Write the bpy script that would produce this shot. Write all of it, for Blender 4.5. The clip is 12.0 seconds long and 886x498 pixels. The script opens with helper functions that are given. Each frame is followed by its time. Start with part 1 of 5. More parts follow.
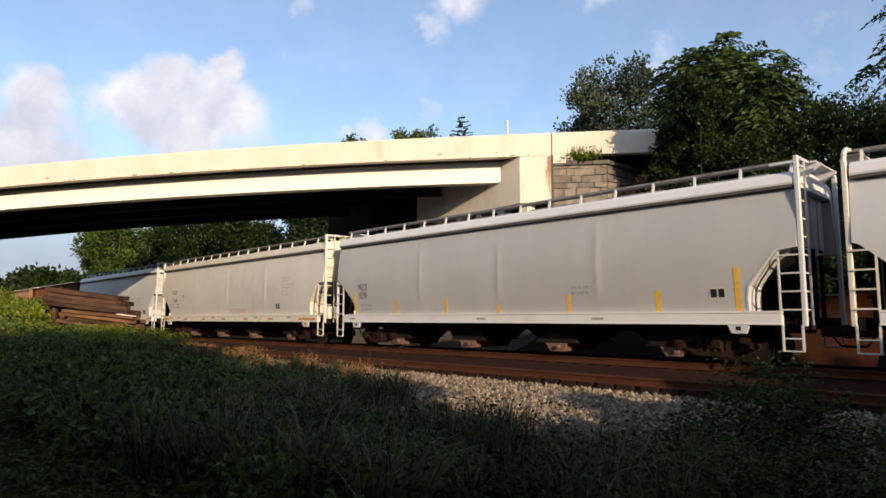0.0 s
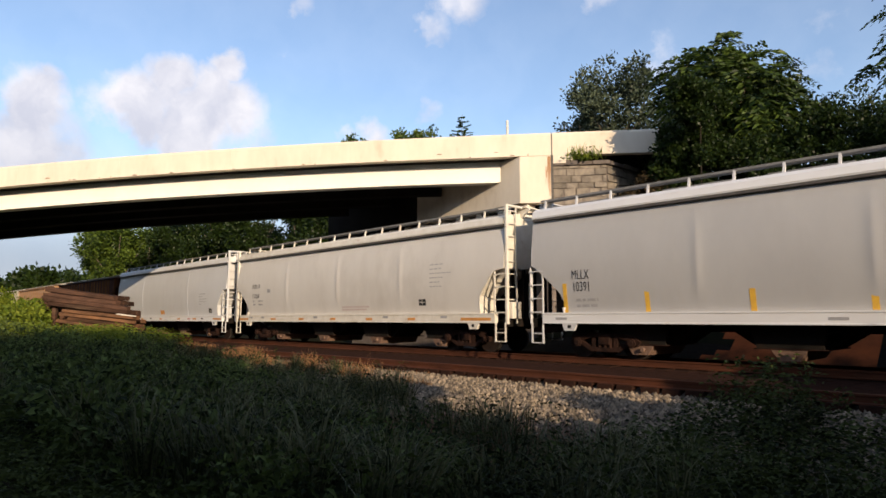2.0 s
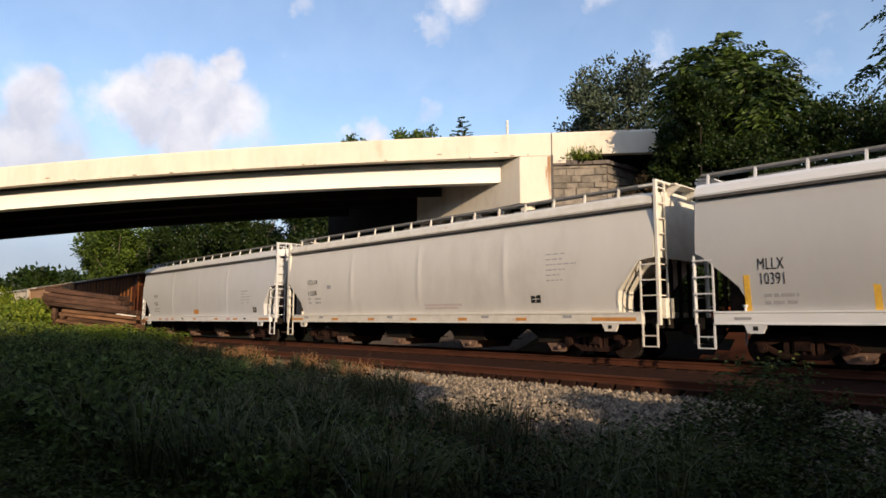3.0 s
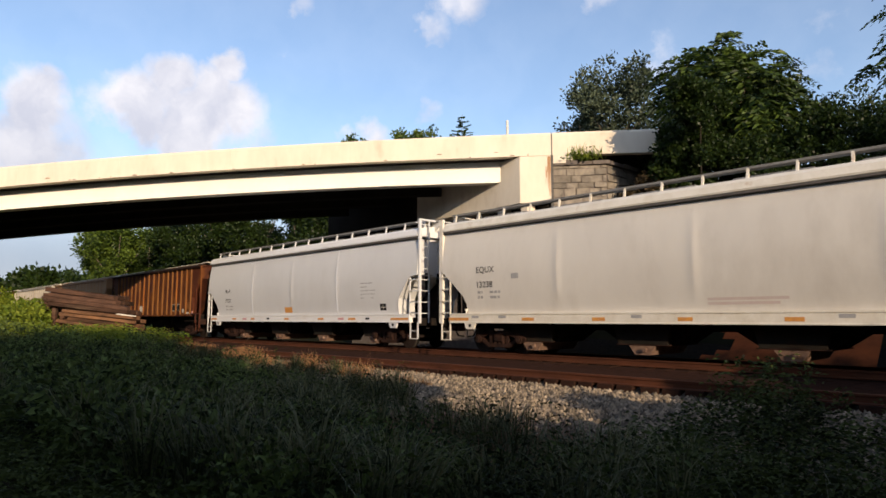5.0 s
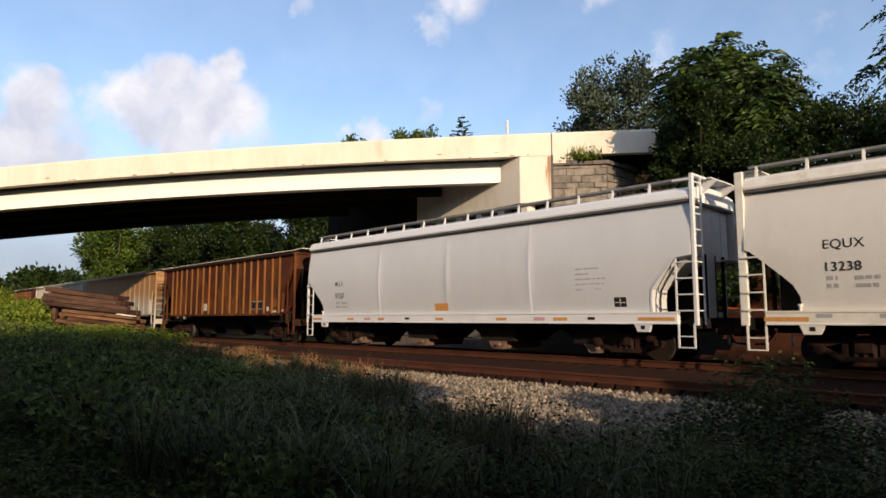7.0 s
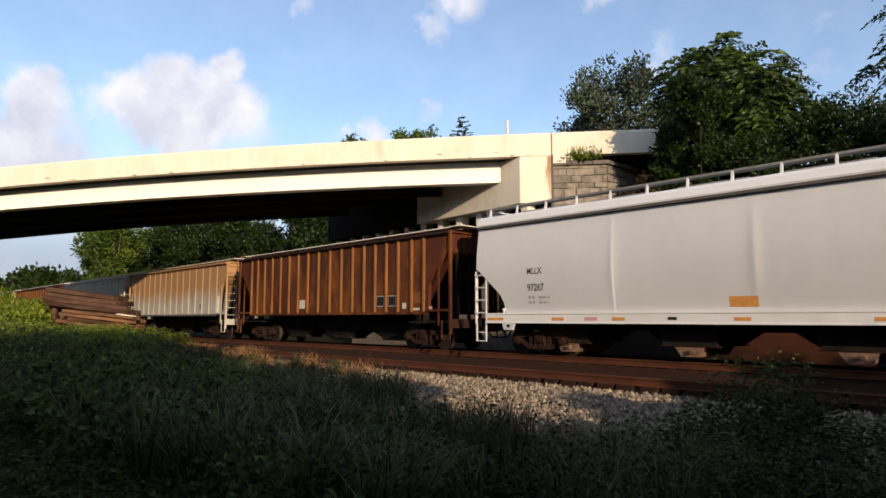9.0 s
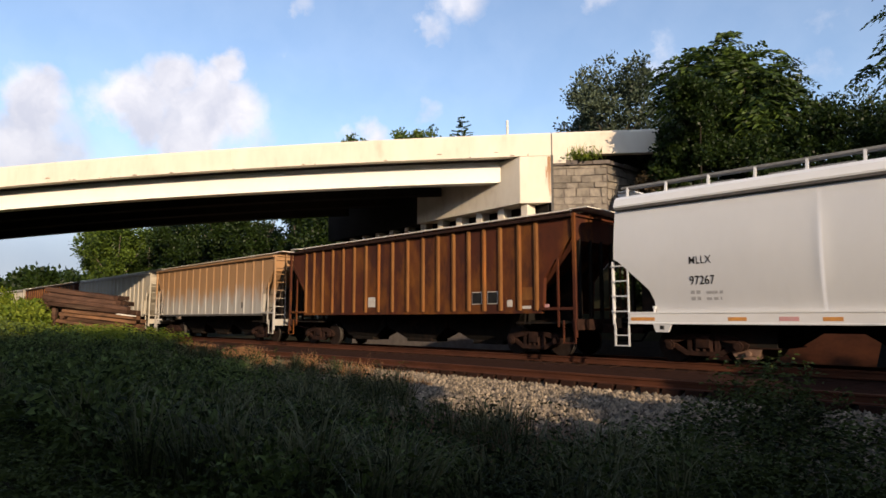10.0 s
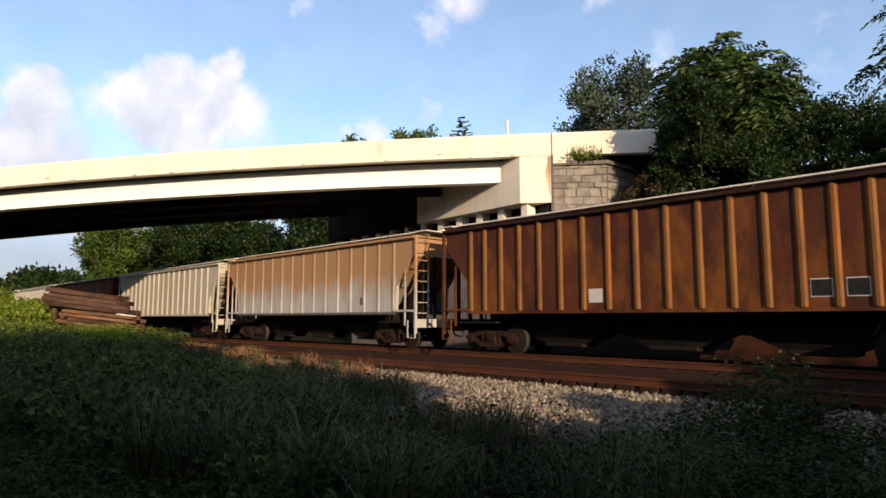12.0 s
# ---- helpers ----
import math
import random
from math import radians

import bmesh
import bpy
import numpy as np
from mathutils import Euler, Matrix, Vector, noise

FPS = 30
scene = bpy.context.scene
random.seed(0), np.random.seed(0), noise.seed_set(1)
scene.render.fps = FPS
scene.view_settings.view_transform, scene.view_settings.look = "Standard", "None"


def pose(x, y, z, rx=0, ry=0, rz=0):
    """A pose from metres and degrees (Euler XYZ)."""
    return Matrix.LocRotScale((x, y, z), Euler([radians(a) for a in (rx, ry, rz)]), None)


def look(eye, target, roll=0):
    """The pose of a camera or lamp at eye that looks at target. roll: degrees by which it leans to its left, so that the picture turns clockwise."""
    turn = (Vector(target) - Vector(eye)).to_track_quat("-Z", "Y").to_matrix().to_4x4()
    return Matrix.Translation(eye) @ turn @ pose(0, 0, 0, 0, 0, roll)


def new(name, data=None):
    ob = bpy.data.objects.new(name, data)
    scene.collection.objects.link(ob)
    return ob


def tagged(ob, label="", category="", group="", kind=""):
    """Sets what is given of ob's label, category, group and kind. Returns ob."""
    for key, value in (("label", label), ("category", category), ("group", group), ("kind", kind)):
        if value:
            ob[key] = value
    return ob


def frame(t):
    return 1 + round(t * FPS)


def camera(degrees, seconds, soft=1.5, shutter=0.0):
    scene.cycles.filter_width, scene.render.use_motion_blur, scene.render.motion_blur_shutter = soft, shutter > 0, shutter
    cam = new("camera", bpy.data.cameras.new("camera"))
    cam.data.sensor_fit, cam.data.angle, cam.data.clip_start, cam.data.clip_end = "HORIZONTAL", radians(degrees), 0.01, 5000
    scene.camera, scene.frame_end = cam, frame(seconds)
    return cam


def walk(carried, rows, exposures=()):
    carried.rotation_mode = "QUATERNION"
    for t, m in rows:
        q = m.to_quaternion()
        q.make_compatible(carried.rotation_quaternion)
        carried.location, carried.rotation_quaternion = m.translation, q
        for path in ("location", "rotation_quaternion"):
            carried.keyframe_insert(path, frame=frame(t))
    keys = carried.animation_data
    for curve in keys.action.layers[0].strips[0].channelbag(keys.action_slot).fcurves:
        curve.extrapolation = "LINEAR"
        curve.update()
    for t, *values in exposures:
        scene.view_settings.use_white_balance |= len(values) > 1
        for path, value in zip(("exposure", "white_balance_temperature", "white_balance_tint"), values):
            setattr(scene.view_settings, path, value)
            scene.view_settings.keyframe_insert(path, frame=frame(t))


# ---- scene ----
# ---- camera ----
EYE_Z = 1.15
cam = camera(69.5, 12.0, soft=1.6, shutter=0.1)
VIEW = pose(0, 0, EYE_Z, 96.24, 0, 45.99)
walk(cam, [(0.0, VIEW), (12.0, VIEW)], [(0.0, 0.52, 6380, 13.5), (7.0, 0.52, 6380, 13.5), (9.5, 0.57, 6380, 13.5), (11.0, 0.60, 6380, 13.5), (12.0, 0.68, 6380, 13.5)])

# ---- world, sun, exposure ----
SUN = Vector((0.669, -0.254, 0.199)).normalized()


def link_nodes(tree, pairs):
    for a, b in pairs:
        tree.links.new(a, b)


def build_world():
    w = bpy.data.worlds.new("sky")
    scene.world = w
    w.use_nodes = True
    nt = w.node_tree
    nt.nodes.clear()
    N = nt.nodes.new
    out, bg = N("ShaderNodeOutputWorld"), N("ShaderNodeBackground")
    sky = N("ShaderNodeTexSky")
    sky.sky_type = "NISHITA"
    sky.sun_disc = False
    sky.sun_elevation = math.asin(SUN.z)
    sky.sun_rotation = math.atan2(SUN.x, SUN.y)
    sky.air_density, sky.dust_density, sky.ozone_density = 1.0, 0.3, 2.0
    bg.inputs["Strength"].default_value = 0.145
    tc = N("ShaderNodeTexCoord")
    # clouds: soft heaps about a few directions, ragged by noise
    warp = N("ShaderNodeTexNoise")
    warp.inputs["Scale"].default_value, warp.inputs["Detail"].default_value, warp.inputs["Roughness"].default_value = 8.0, 8.0, 0.6
    link_nodes(nt, [(tc.outputs["Generated"], warp.inputs["Vector"])])
    sub = N("ShaderNodeVectorMath")
    sub.operation = "SUBTRACT"
    sub.inputs[1].default_value = (0.5, 0.5, 0.5)
    sc = N("ShaderNodeVectorMath")
    sc.operation = "SCALE"
    sc.inputs["Scale"].default_value = 0.10
    add = N("ShaderNodeVectorMath")
    add.operation = "ADD"
    link_nodes(nt, [(warp.outputs["Color"], sub.inputs[0]), (sub.outputs[0], sc.inputs[0]),
                    (tc.outputs["Generated"], add.inputs[0]), (sc.outputs[0], add.inputs[1])])
    total = None
    for yaw, pitch, radius, power in CLOUDS:
        a, b = radians(yaw), radians(pitch)
        d = (-math.sin(a) * math.cos(b), math.cos(a) * math.cos(b), math.sin(b))
        dist = N("ShaderNodeVectorMath")
        dist.operation = "DISTANCE"
        dist.inputs[1].default_value = d
        m = N("ShaderNodeMapRange")
        m.interpolation_type = "SMOOTHSTEP"
        m.inputs["From Min"].default_value, m.inputs["From Max"].default_value = radius * 1.5, radius * 0.2
        m.inputs["To Min"].default_value, m.inputs["To Max"].default_value = 0.0, power
        link_nodes(nt, [(add.outputs[0], dist.inputs[0]), (dist.outputs["Value"], m.inputs["Value"])])
        if total is None:
            total = m.outputs["Result"]
        else:
            mx = N("ShaderNodeMath")
            mx.operation = "MAXIMUM"
            link_nodes(nt, [(total, mx.inputs[0]), (m.outputs["Result"], mx.inputs[1])])
            total = mx.outputs[0]
    rag = N("ShaderNodeTexNoise")
    rag.inputs["Scale"].default_value, rag.inputs["Detail"].default_value, rag.inputs["Roughness"].default_value = 16.0, 9.0, 0.6
    ra, rb = N("ShaderNodeMath"), N("ShaderNodeMapRange")
    ra.operation = "MULTIPLY_ADD"
    ra.inputs[1].default_value = 0.9
    rb.interpolation_type = "SMOOTHSTEP"
    rb.inputs["From Min"].default_value, rb.inputs["From Max"].default_value = 0.60, 1.28
    link_nodes(nt, [(tc.outputs["Generated"], rag.inputs["Vector"]), (rag.outputs["Fac"], ra.inputs[0]), (total, ra.inputs[2]), (ra.outputs[0], rb.inputs["Value"])])
    total = rb.outputs["Result"]
    shade = N("ShaderNodeTexNoise")
    shade.inputs["Scale"].default_value, shade.inputs["Detail"].default_value = 14.0, 6.0
    ramp = N("ShaderNodeMix")
    ramp.data_type = "RGBA"
    ramp.inputs["A"].default_value, ramp.inputs["B"].default_value = CLOUD_DARK, CLOUD_LIGHT
    sr = N("ShaderNodeMapRange")
    sr.inputs["From Min"].default_value, sr.inputs["From Max"].default_value = 0.35, 0.65
    mix = N("ShaderNodeMix")
    mix.data_type = "RGBA"
    sepz, hz, hm, hazy = N("ShaderNodeSeparateXYZ"), N("ShaderNodeMapRange"), N("ShaderNodeMath"), N("ShaderNodeMix")
    hz.inputs["From Min"].default_value, hz.inputs["From Max"].default_value = 0.30, 0.06
    hz.inputs["To Min"].default_value, hz.inputs["To Max"].default_value = 0.12, 0.9
    hz.interpolation_type = "SMOOTHSTEP"
    hm.operation = "MAXIMUM"
    hazy.data_type = "RGBA"
    hazy.inputs["B"].default_value = HAZE
    link_nodes(nt, [(tc.outputs["Generated"], sepz.inputs[0]), (sepz.outputs["Z"], hz.inputs["Value"]), (hz.outputs["Result"], hm.inputs[0]), (total, hm.inputs[1]),
                    (hz.outputs["Result"], hazy.inputs["Factor"]), (ramp.outputs["Result"], hazy.inputs["A"])])
    total = hm.outputs[0]
    link_nodes(nt, [(add.outputs[0], shade.inputs["Vector"]), (shade.outputs["Fac"], sr.inputs["Value"]),
                    (sr.outputs["Result"], ramp.inputs["Factor"]), (total, mix.inputs["Factor"]),
                    (sky.outputs["Color"], mix.inputs["A"]), (hazy.outputs["Result"], mix.inputs["B"]),
                    (mix.outputs["Result"], bg.inputs["Color"]), (bg.outputs[0], out.inputs["Surface"])])


# yaw to the left of the track's normal, height angle, radius, density
CLOUDS = [(66.3, 19.0, 0.045, 0.95), (71.2, 20.3, 0.03, 0.55), (66.5, 14.3, 0.09, 0.5), (74.8, 16.6, 0.05, 0.45), (79.0, 13.0, 0.09, 0.6), (69.5, 19.8, 0.04, 1), (71.5, 17.0, 0.06, 0.9), (67.6, 16.6, 0.075, 1), (64.9, 20.8, 0.034, 1), (64.3, 17.4, 0.055, 0.85), (62.8, 15.2, 0.05, 0.5), (72.6, 13.8, 0.05, 0.35),
          (79.4, 15.8, 0.055, 1), (80.4, 13.2, 0.07, 0.8), (77.0, 12.8, 0.05, 0.45), (78.4, 17.5, 0.03, 0.8), (44.6, 27.1, 0.05, 0.7), (46.5, 24.9, 0.035, 0.6), (59.3, 26.5, 0.025, 0.5), (31.6, 26.4, 0.04, 0.4),
          (26.6, 22.7, 0.03, 0.35), (26.0, 21.1, 0.035, 0.4), (52.4, 16.0, 0.035, 0.8), (54.5, 15.6, 0.03, 0.7), (46.9, 18.1, 0.03, 0.5), (60.6, 22.4, 0.03, 0.35), (13.2, 22.1, 0.09, 0.2),
          (14.6, 17.9, 0.08, 0.25), (12.3, 19.1, 0.08, 0.2), (92, 14, 0.15, 0.9), (120, 30, 0.3, 0.8), (200, 30, 0.4, 0.8), (300, 35, 0.3, 0.7)]
HAZE = (1.65, 1.9, 2.45, 1)
CLOUD_DARK, CLOUD_LIGHT = (3.6, 3.7, 4.1, 1), (5.3, 5.2, 5.2, 1)
build_world()
sun = new("sun", bpy.data.lights.new("sun", "SUN"))
sun.data.energy, sun.data.angle, sun.data.color = 4.2, radians(0.6), (1.0, 0.79, 0.53)
sun.matrix_world = look(SUN * 100, (0, 0, 0))

# ---- materials ----


def surf(name, c1, c2, scale=4.0, rough=0.7, metal=0.0, bump=0.15, stretch=(1, 1, 1), stain=None, stain_scale=0.6, stain_at=(0.5, 0.7), island=0.0, fine=6.0, spec=0.5, each=0.0):
    """Two tones mixed by noise at two scales, a stain of its own shape, fine relief."""
    m = bpy.data.materials.new(name)
    m.use_nodes = True
    nt = m.node_tree
    p = nt.nodes["Principled BSDF"]
    N = nt.nodes.new
    p.inputs["Roughness"].default_value, p.inputs["Metallic"].default_value = rough, metal
    p.inputs["Specular IOR Level"].default_value = spec
    tc, mp = N("ShaderNodeTexCoord"), N("ShaderNodeMapping")
    mp.inputs["Scale"].default_value = stretch
    n1, n2 = N("ShaderNodeTexNoise"), N("ShaderNodeTexNoise")
    n1.inputs["Scale"].default_value, n1.inputs["Detail"].default_value = scale, 6
    n2.inputs["Scale"].default_value, n2.inputs["Detail"].default_value = scale * fine, 4
    s = N("ShaderNodeMath")
    s.operation = "MULTIPLY_ADD"
    s.inputs[1].default_value = 0.35
    r = N("ShaderNodeMapRange")
    r.inputs["From Min"].default_value, r.inputs["From Max"].default_value = 0.45, 0.9
    mix = N("ShaderNodeMix")
    mix.data_type = "RGBA"
    mix.inputs["A"].default_value, mix.inputs["B"].default_value = (*c1, 1), (*c2, 1)
    link_nodes(nt, [(tc.outputs["Object"], mp.inputs["Vector"]), (mp.outputs[0], n1.inputs["Vector"]), (mp.outputs[0], n2.inputs["Vector"]),
                    (n2.outputs["Fac"], s.inputs[0]), (n1.outputs["Fac"], s.inputs[2]), (s.outputs[0], r.inputs["Value"]),
                    (r.outputs["Result"], mix.inputs["Factor"])])
    col = mix.outputs["Result"]
    if stain:
        n3 = N("ShaderNodeTexNoise")
        n3.inputs["Scale"].default_value, n3.inputs["Detail"].default_value, n3.inputs["Roughness"].default_value = stain_scale, 7, 0.65
        r3 = N("ShaderNodeMapRange")
        r3.inputs["From Min"].default_value, r3.inputs["From Max"].default_value = stain_at
        mx = N("ShaderNodeMix")
        mx.data_type = "RGBA"
        mx.inputs["B"].default_value = (*stain, 1)
        link_nodes(nt, [(mp.outputs[0], n3.inputs["Vector"]), (n3.outputs["Fac"], r3.inputs["Value"]), (r3.outputs["Result"], mx.inputs["Factor"]), (col, mx.inputs["A"])])
        col = mx.outputs["Result"]
    if island:
        g, hs, mr = N("ShaderNodeNewGeometry"), N("ShaderNodeHueSaturation"), N("ShaderNodeMapRange")
        mr.inputs["To Min"].default_value, mr.inputs["To Max"].default_value = 1 - island, 1 + island
        link_nodes(nt, [(g.outputs["Random Per Island"], mr.inputs["Value"]), (mr.outputs["Result"], hs.inputs["Value"]), (col, hs.inputs["Color"])])
        col = hs.outputs["Color"]
    if each:
        oi, hs, mr = N("ShaderNodeObjectInfo"), N("ShaderNodeHueSaturation"), N("ShaderNodeMapRange")
        mr.inputs["To Min"].default_value, mr.inputs["To Max"].default_value = 1 - each, 1 + each
        link_nodes(nt, [(oi.outputs["Random"], mr.inputs["Value"]), (mr.outputs["Result"], hs.inputs["Value"]), (col, hs.inputs["Color"])])
        col = hs.outputs["Color"]
    link_nodes(nt, [(col, p.inputs["Base Color"])])
    if bump:
        b = N("ShaderNodeBump")
        b.inputs["Strength"].default_value, b.inputs["Distance"].default_value = bump, 0.03
        link_nodes(nt, [(s.outputs[0], b.inputs["Height"]), (b.outputs[0], p.inputs["Normal"])])
    return m


def leaf_mat(name, c1, c2, gloss=0.45, through_light=0.3, patchy=0.0):
    m = bpy.data.materials.new(name)
    m.use_nodes = True
    nt = m.node_tree
    p, out = nt.nodes["Principled BSDF"], nt.nodes["Material Output"]
    N = nt.nodes.new
    g, mix, tr, ms = N("ShaderNodeNewGeometry"), N("ShaderNodeMix"), N("ShaderNodeBsdfTranslucent"), N("ShaderNodeMixShader")
    mix.data_type = "RGBA"
    mix.inputs["A"].default_value, mix.inputs["B"].default_value = (*c1, 1), (*c2, 1)
    p.inputs["Roughness"].default_value = gloss
    p.inputs["Specular IOR Level"].default_value = 0.2
    ms.inputs[0].default_value = through_light
    tc, n, mr, ad = N("ShaderNodeTexCoord"), N("ShaderNodeTexNoise"), N("ShaderNodeMapRange"), N("ShaderNodeMath")
    n.inputs["Scale"].default_value, n.inputs["Detail"].default_value = patchy or 1.0, 4
    mr.inputs["From Min"].default_value, mr.inputs["From Max"].default_value = 0.35, 0.65
    mr.inputs["To Min"].default_value, mr.inputs["To Max"].default_value = (-0.45, 0.35) if patchy else (0, 0)
    ad.use_clamp = True
    link_nodes(nt, [(tc.outputs["Object"], n.inputs["Vector"]), (n.outputs["Fac"], mr.inputs["Value"]), (g.outputs["Random Per Island"], ad.inputs[0]), (mr.outputs["Result"], ad.inputs[1])])
    link_nodes(nt, [(ad.outputs[0], mix.inputs["Factor"]), (mix.outputs["Result"], p.inputs["Base Color"]), (mix.outputs["Result"], tr.inputs["Color"]),
                    (p.outputs[0], ms.inputs[1]), (tr.outputs[0], ms.inputs[2]), (ms.outputs[0], out.inputs["Surface"])])
    return m


def banded_paint():
    """Pale grey paint whose upper half has rusted in ragged runs."""
    m = surf("rust_stained_grey_paint", (0.45, 0.42, 0.38), (0.33, 0.30, 0.26), 1.5, 0.7, stretch=(1, 1, 0.15), stain=(0.24, 0.15, 0.08), stain_scale=1.4, stain_at=(0.58, 0.8))
    nt = m.node_tree
    p = nt.nodes["Principled BSDF"]
    N = nt.nodes.new
    old = p.inputs["Base Color"].links[0].from_socket
    tc, sep, n, add, mr, mx = N("ShaderNodeTexCoord"), N("ShaderNodeSeparateXYZ"), N("ShaderNodeTexNoise"), N("ShaderNodeMath"), N("ShaderNodeMapRange"), N("ShaderNodeMix")
    n.inputs["Scale"].default_value, n.inputs["Detail"].default_value, n.inputs["Roughness"].default_value = 1.3, 9, 0.7
    mp = N("ShaderNodeMapping")
    mp.inputs["Scale"].default_value = (1.6, 1, 0.45)
    link_nodes(nt, [(tc.outputs["Object"], mp.inputs["Vector"])])
    add.operation = "MULTIPLY_ADD"
    add.inputs[1].default_value = 2.9
    mr.inputs["From Min"].default_value, mr.inputs["From Max"].default_value, mr.inputs["To Max"].default_value = 3.4, 4.4, 0.9
    mx.data_type = "RGBA"
    mx.inputs["B"].default_value = (0.33, 0.165, 0.055, 1)
    link_nodes(nt, [(tc.outputs["Object"], sep.inputs[0]), (mp.outputs[0], n.inputs["Vector"]), (n.outputs["Fac"], add.inputs[0]), (sep.outputs["Z"], add.inputs[2]),
                    (add.outputs[0], mr.inputs["Value"]), (mr.outputs["Result"], mx.inputs["Factor"]), (old, mx.inputs["A"]), (mx.outputs["Result"], p.inputs["Base Color"])])
    return m


def bank_soil():
    """Red earth that turns dark brown towards the foot of the bank."""
    m = surf("red_soil", (0.50, 0.125, 0.036), (0.27, 0.075, 0.026), 1.2, 0.95, bump=0.6, spec=0.1)
    nt = m.node_tree
    p = nt.nodes["Principled BSDF"]
    N = nt.nodes.new
    old = p.inputs["Base Color"].links[0].from_socket
    tc, sep, n, add, mr, mx = N("ShaderNodeTexCoord"), N("ShaderNodeSeparateXYZ"), N("ShaderNodeTexNoise"), N("ShaderNodeMath"), N("ShaderNodeMapRange"), N("ShaderNodeMix")
    n.inputs["Scale"].default_value, n.inputs["Detail"].default_value = 1.3, 7
    add.operation = "MULTIPLY_ADD"
    add.inputs[1].default_value = 1.6
    mr.inputs["From Min"].default_value, mr.inputs["From Max"].default_value = 21.4, 22.0
    mx.data_type = "RGBA"
    mx.inputs["A"].default_value = (0.03, 0.018, 0.012, 1)
    link_nodes(nt, [(tc.outputs["Object"], sep.inputs[0]), (tc.outputs["Object"], n.inputs["Vector"]), (n.outputs["Fac"], add.inputs[0]), (sep.outputs["Y"], add.inputs[2]),
                    (add.outputs[0], mr.inputs["Value"]), (mr.outputs["Result"], mx.inputs["Factor"]), (old, mx.inputs["B"]), (mx.outputs["Result"], p.inputs["Base Color"])])
    return m


M_PAINT = {
    "A": surf("grey_car_paint", (0.45, 0.44, 0.425), (0.41, 0.40, 0.39), 0.7, 0.5, bump=0.02, stretch=(1, 1, 0.45), stain=(0.37, 0.35, 0.33), stain_scale=0.5, stain_at=(0.52, 0.95)),
    "B": surf("warm_grey_car_paint", (0.63, 0.595, 0.54), (0.58, 0.545, 0.495), 0.7, 0.5, bump=0.02, stretch=(1, 1, 0.45), stain=(0.40, 0.36, 0.31), stain_scale=0.5, stain_at=(0.52, 0.95)),
    "C": surf("pale_grey_car_paint", (0.585, 0.58, 0.575), (0.545, 0.54, 0.54), 0.7, 0.45, bump=0.02, stretch=(1, 1, 0.45), stain=(0.47, 0.46, 0.45), stain_scale=0.5, stain_at=(0.55, 0.95)),
}
# roof and sill tone, paler than the side sheets
M_ROOF = surf("pale_roof_and_sill", (0.70, 0.695, 0.68), (0.63, 0.62, 0.61), 1.2, 0.5, bump=0.03, stretch=(0.4, 1, 1), stain=(0.50, 0.46, 0.42), stain_scale=0.8, stain_at=(0.58, 0.9))
M_CREAM = surf("sunned_white_paint", (0.70, 0.66, 0.58), (0.58, 0.53, 0.44), 2.5, 0.5, bump=0.05, stain=(0.35, 0.2, 0.1), stain_scale=1.5, stain_at=(0.62, 0.8))
M_TRIM = {"A": M_PAINT["C"], "B": M_CREAM, "C": M_PAINT["C"], "Z": M_CREAM}
M_PAINT["Z"] = M_PAINT["C"]
M_GRATING = surf("grey_grating", (0.20, 0.195, 0.185), (0.12, 0.115, 0.11), 5, 0.7)
M_SEAM = surf("dark_seam", (0.06, 0.055, 0.05), (0.1, 0.09, 0.08), 5, 0.8)
# grime made darker still, with the deep shade under the cars in it
M_UNDER = surf("dirt_and_shade_underframe", (0.009, 0.008, 0.007), (0.016, 0.013, 0.011), 4, 0.95, stain=(0.026, 0.015, 0.010), stain_scale=2, spec=0.08)
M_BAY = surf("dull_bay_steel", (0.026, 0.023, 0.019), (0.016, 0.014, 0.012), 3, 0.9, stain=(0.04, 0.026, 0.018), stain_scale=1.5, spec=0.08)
M_WHEEL = surf("worn_steel", (0.018, 0.012, 0.010), (0.035, 0.024, 0.02), 6, 0.7, metal=0.2, spec=0.1)
M_TREAD = surf("polished_tread", (0.17, 0.15, 0.13), (0.10, 0.085, 0.075), 6, 0.38, metal=0.7)
M_TRUCK = surf("rusty_cast_steel", (0.012, 0.007, 0.006), (0.040, 0.019, 0.013), 5, 0.9, spec=0.1, stain=(0.075, 0.036, 0.026), stain_scale=2.2, stain_at=(0.6, 0.8))
M_SHAFT = surf("dusty_gate_steel", (0.22, 0.14, 0.10), (0.12, 0.07, 0.05), 6, 0.8, spec=0.2)
M_YELLOW = surf("worn_yellow_tape", (0.75, 0.45, 0.04), (0.6, 0.33, 0.05), 8, 0.6)
M_ORANGE = surf("worn_orange_tape", (0.62, 0.28, 0.05), (0.45, 0.2, 0.06), 8, 0.6)
M_BLACK = surf("black_stencil", (0.012, 0.012, 0.012), (0.02, 0.02, 0.02), 8, 0.9, spec=0.15)
M_FAINT = surf("faded_stencil", (0.27, 0.265, 0.26), (0.36, 0.35, 0.345), 8, 0.7)
M_FAINTRED = surf("faded_red_stencil", (0.47, 0.37, 0.34), (0.51, 0.43, 0.39), 6, 0.7)
M_WHITE = surf("white_sticker", (0.58, 0.54, 0.47), (0.48, 0.43, 0.38), 8, 0.6)
M_PINK = surf("faded_red_tape", (0.55, 0.25, 0.25), (0.5, 0.3, 0.28), 8, 0.6)
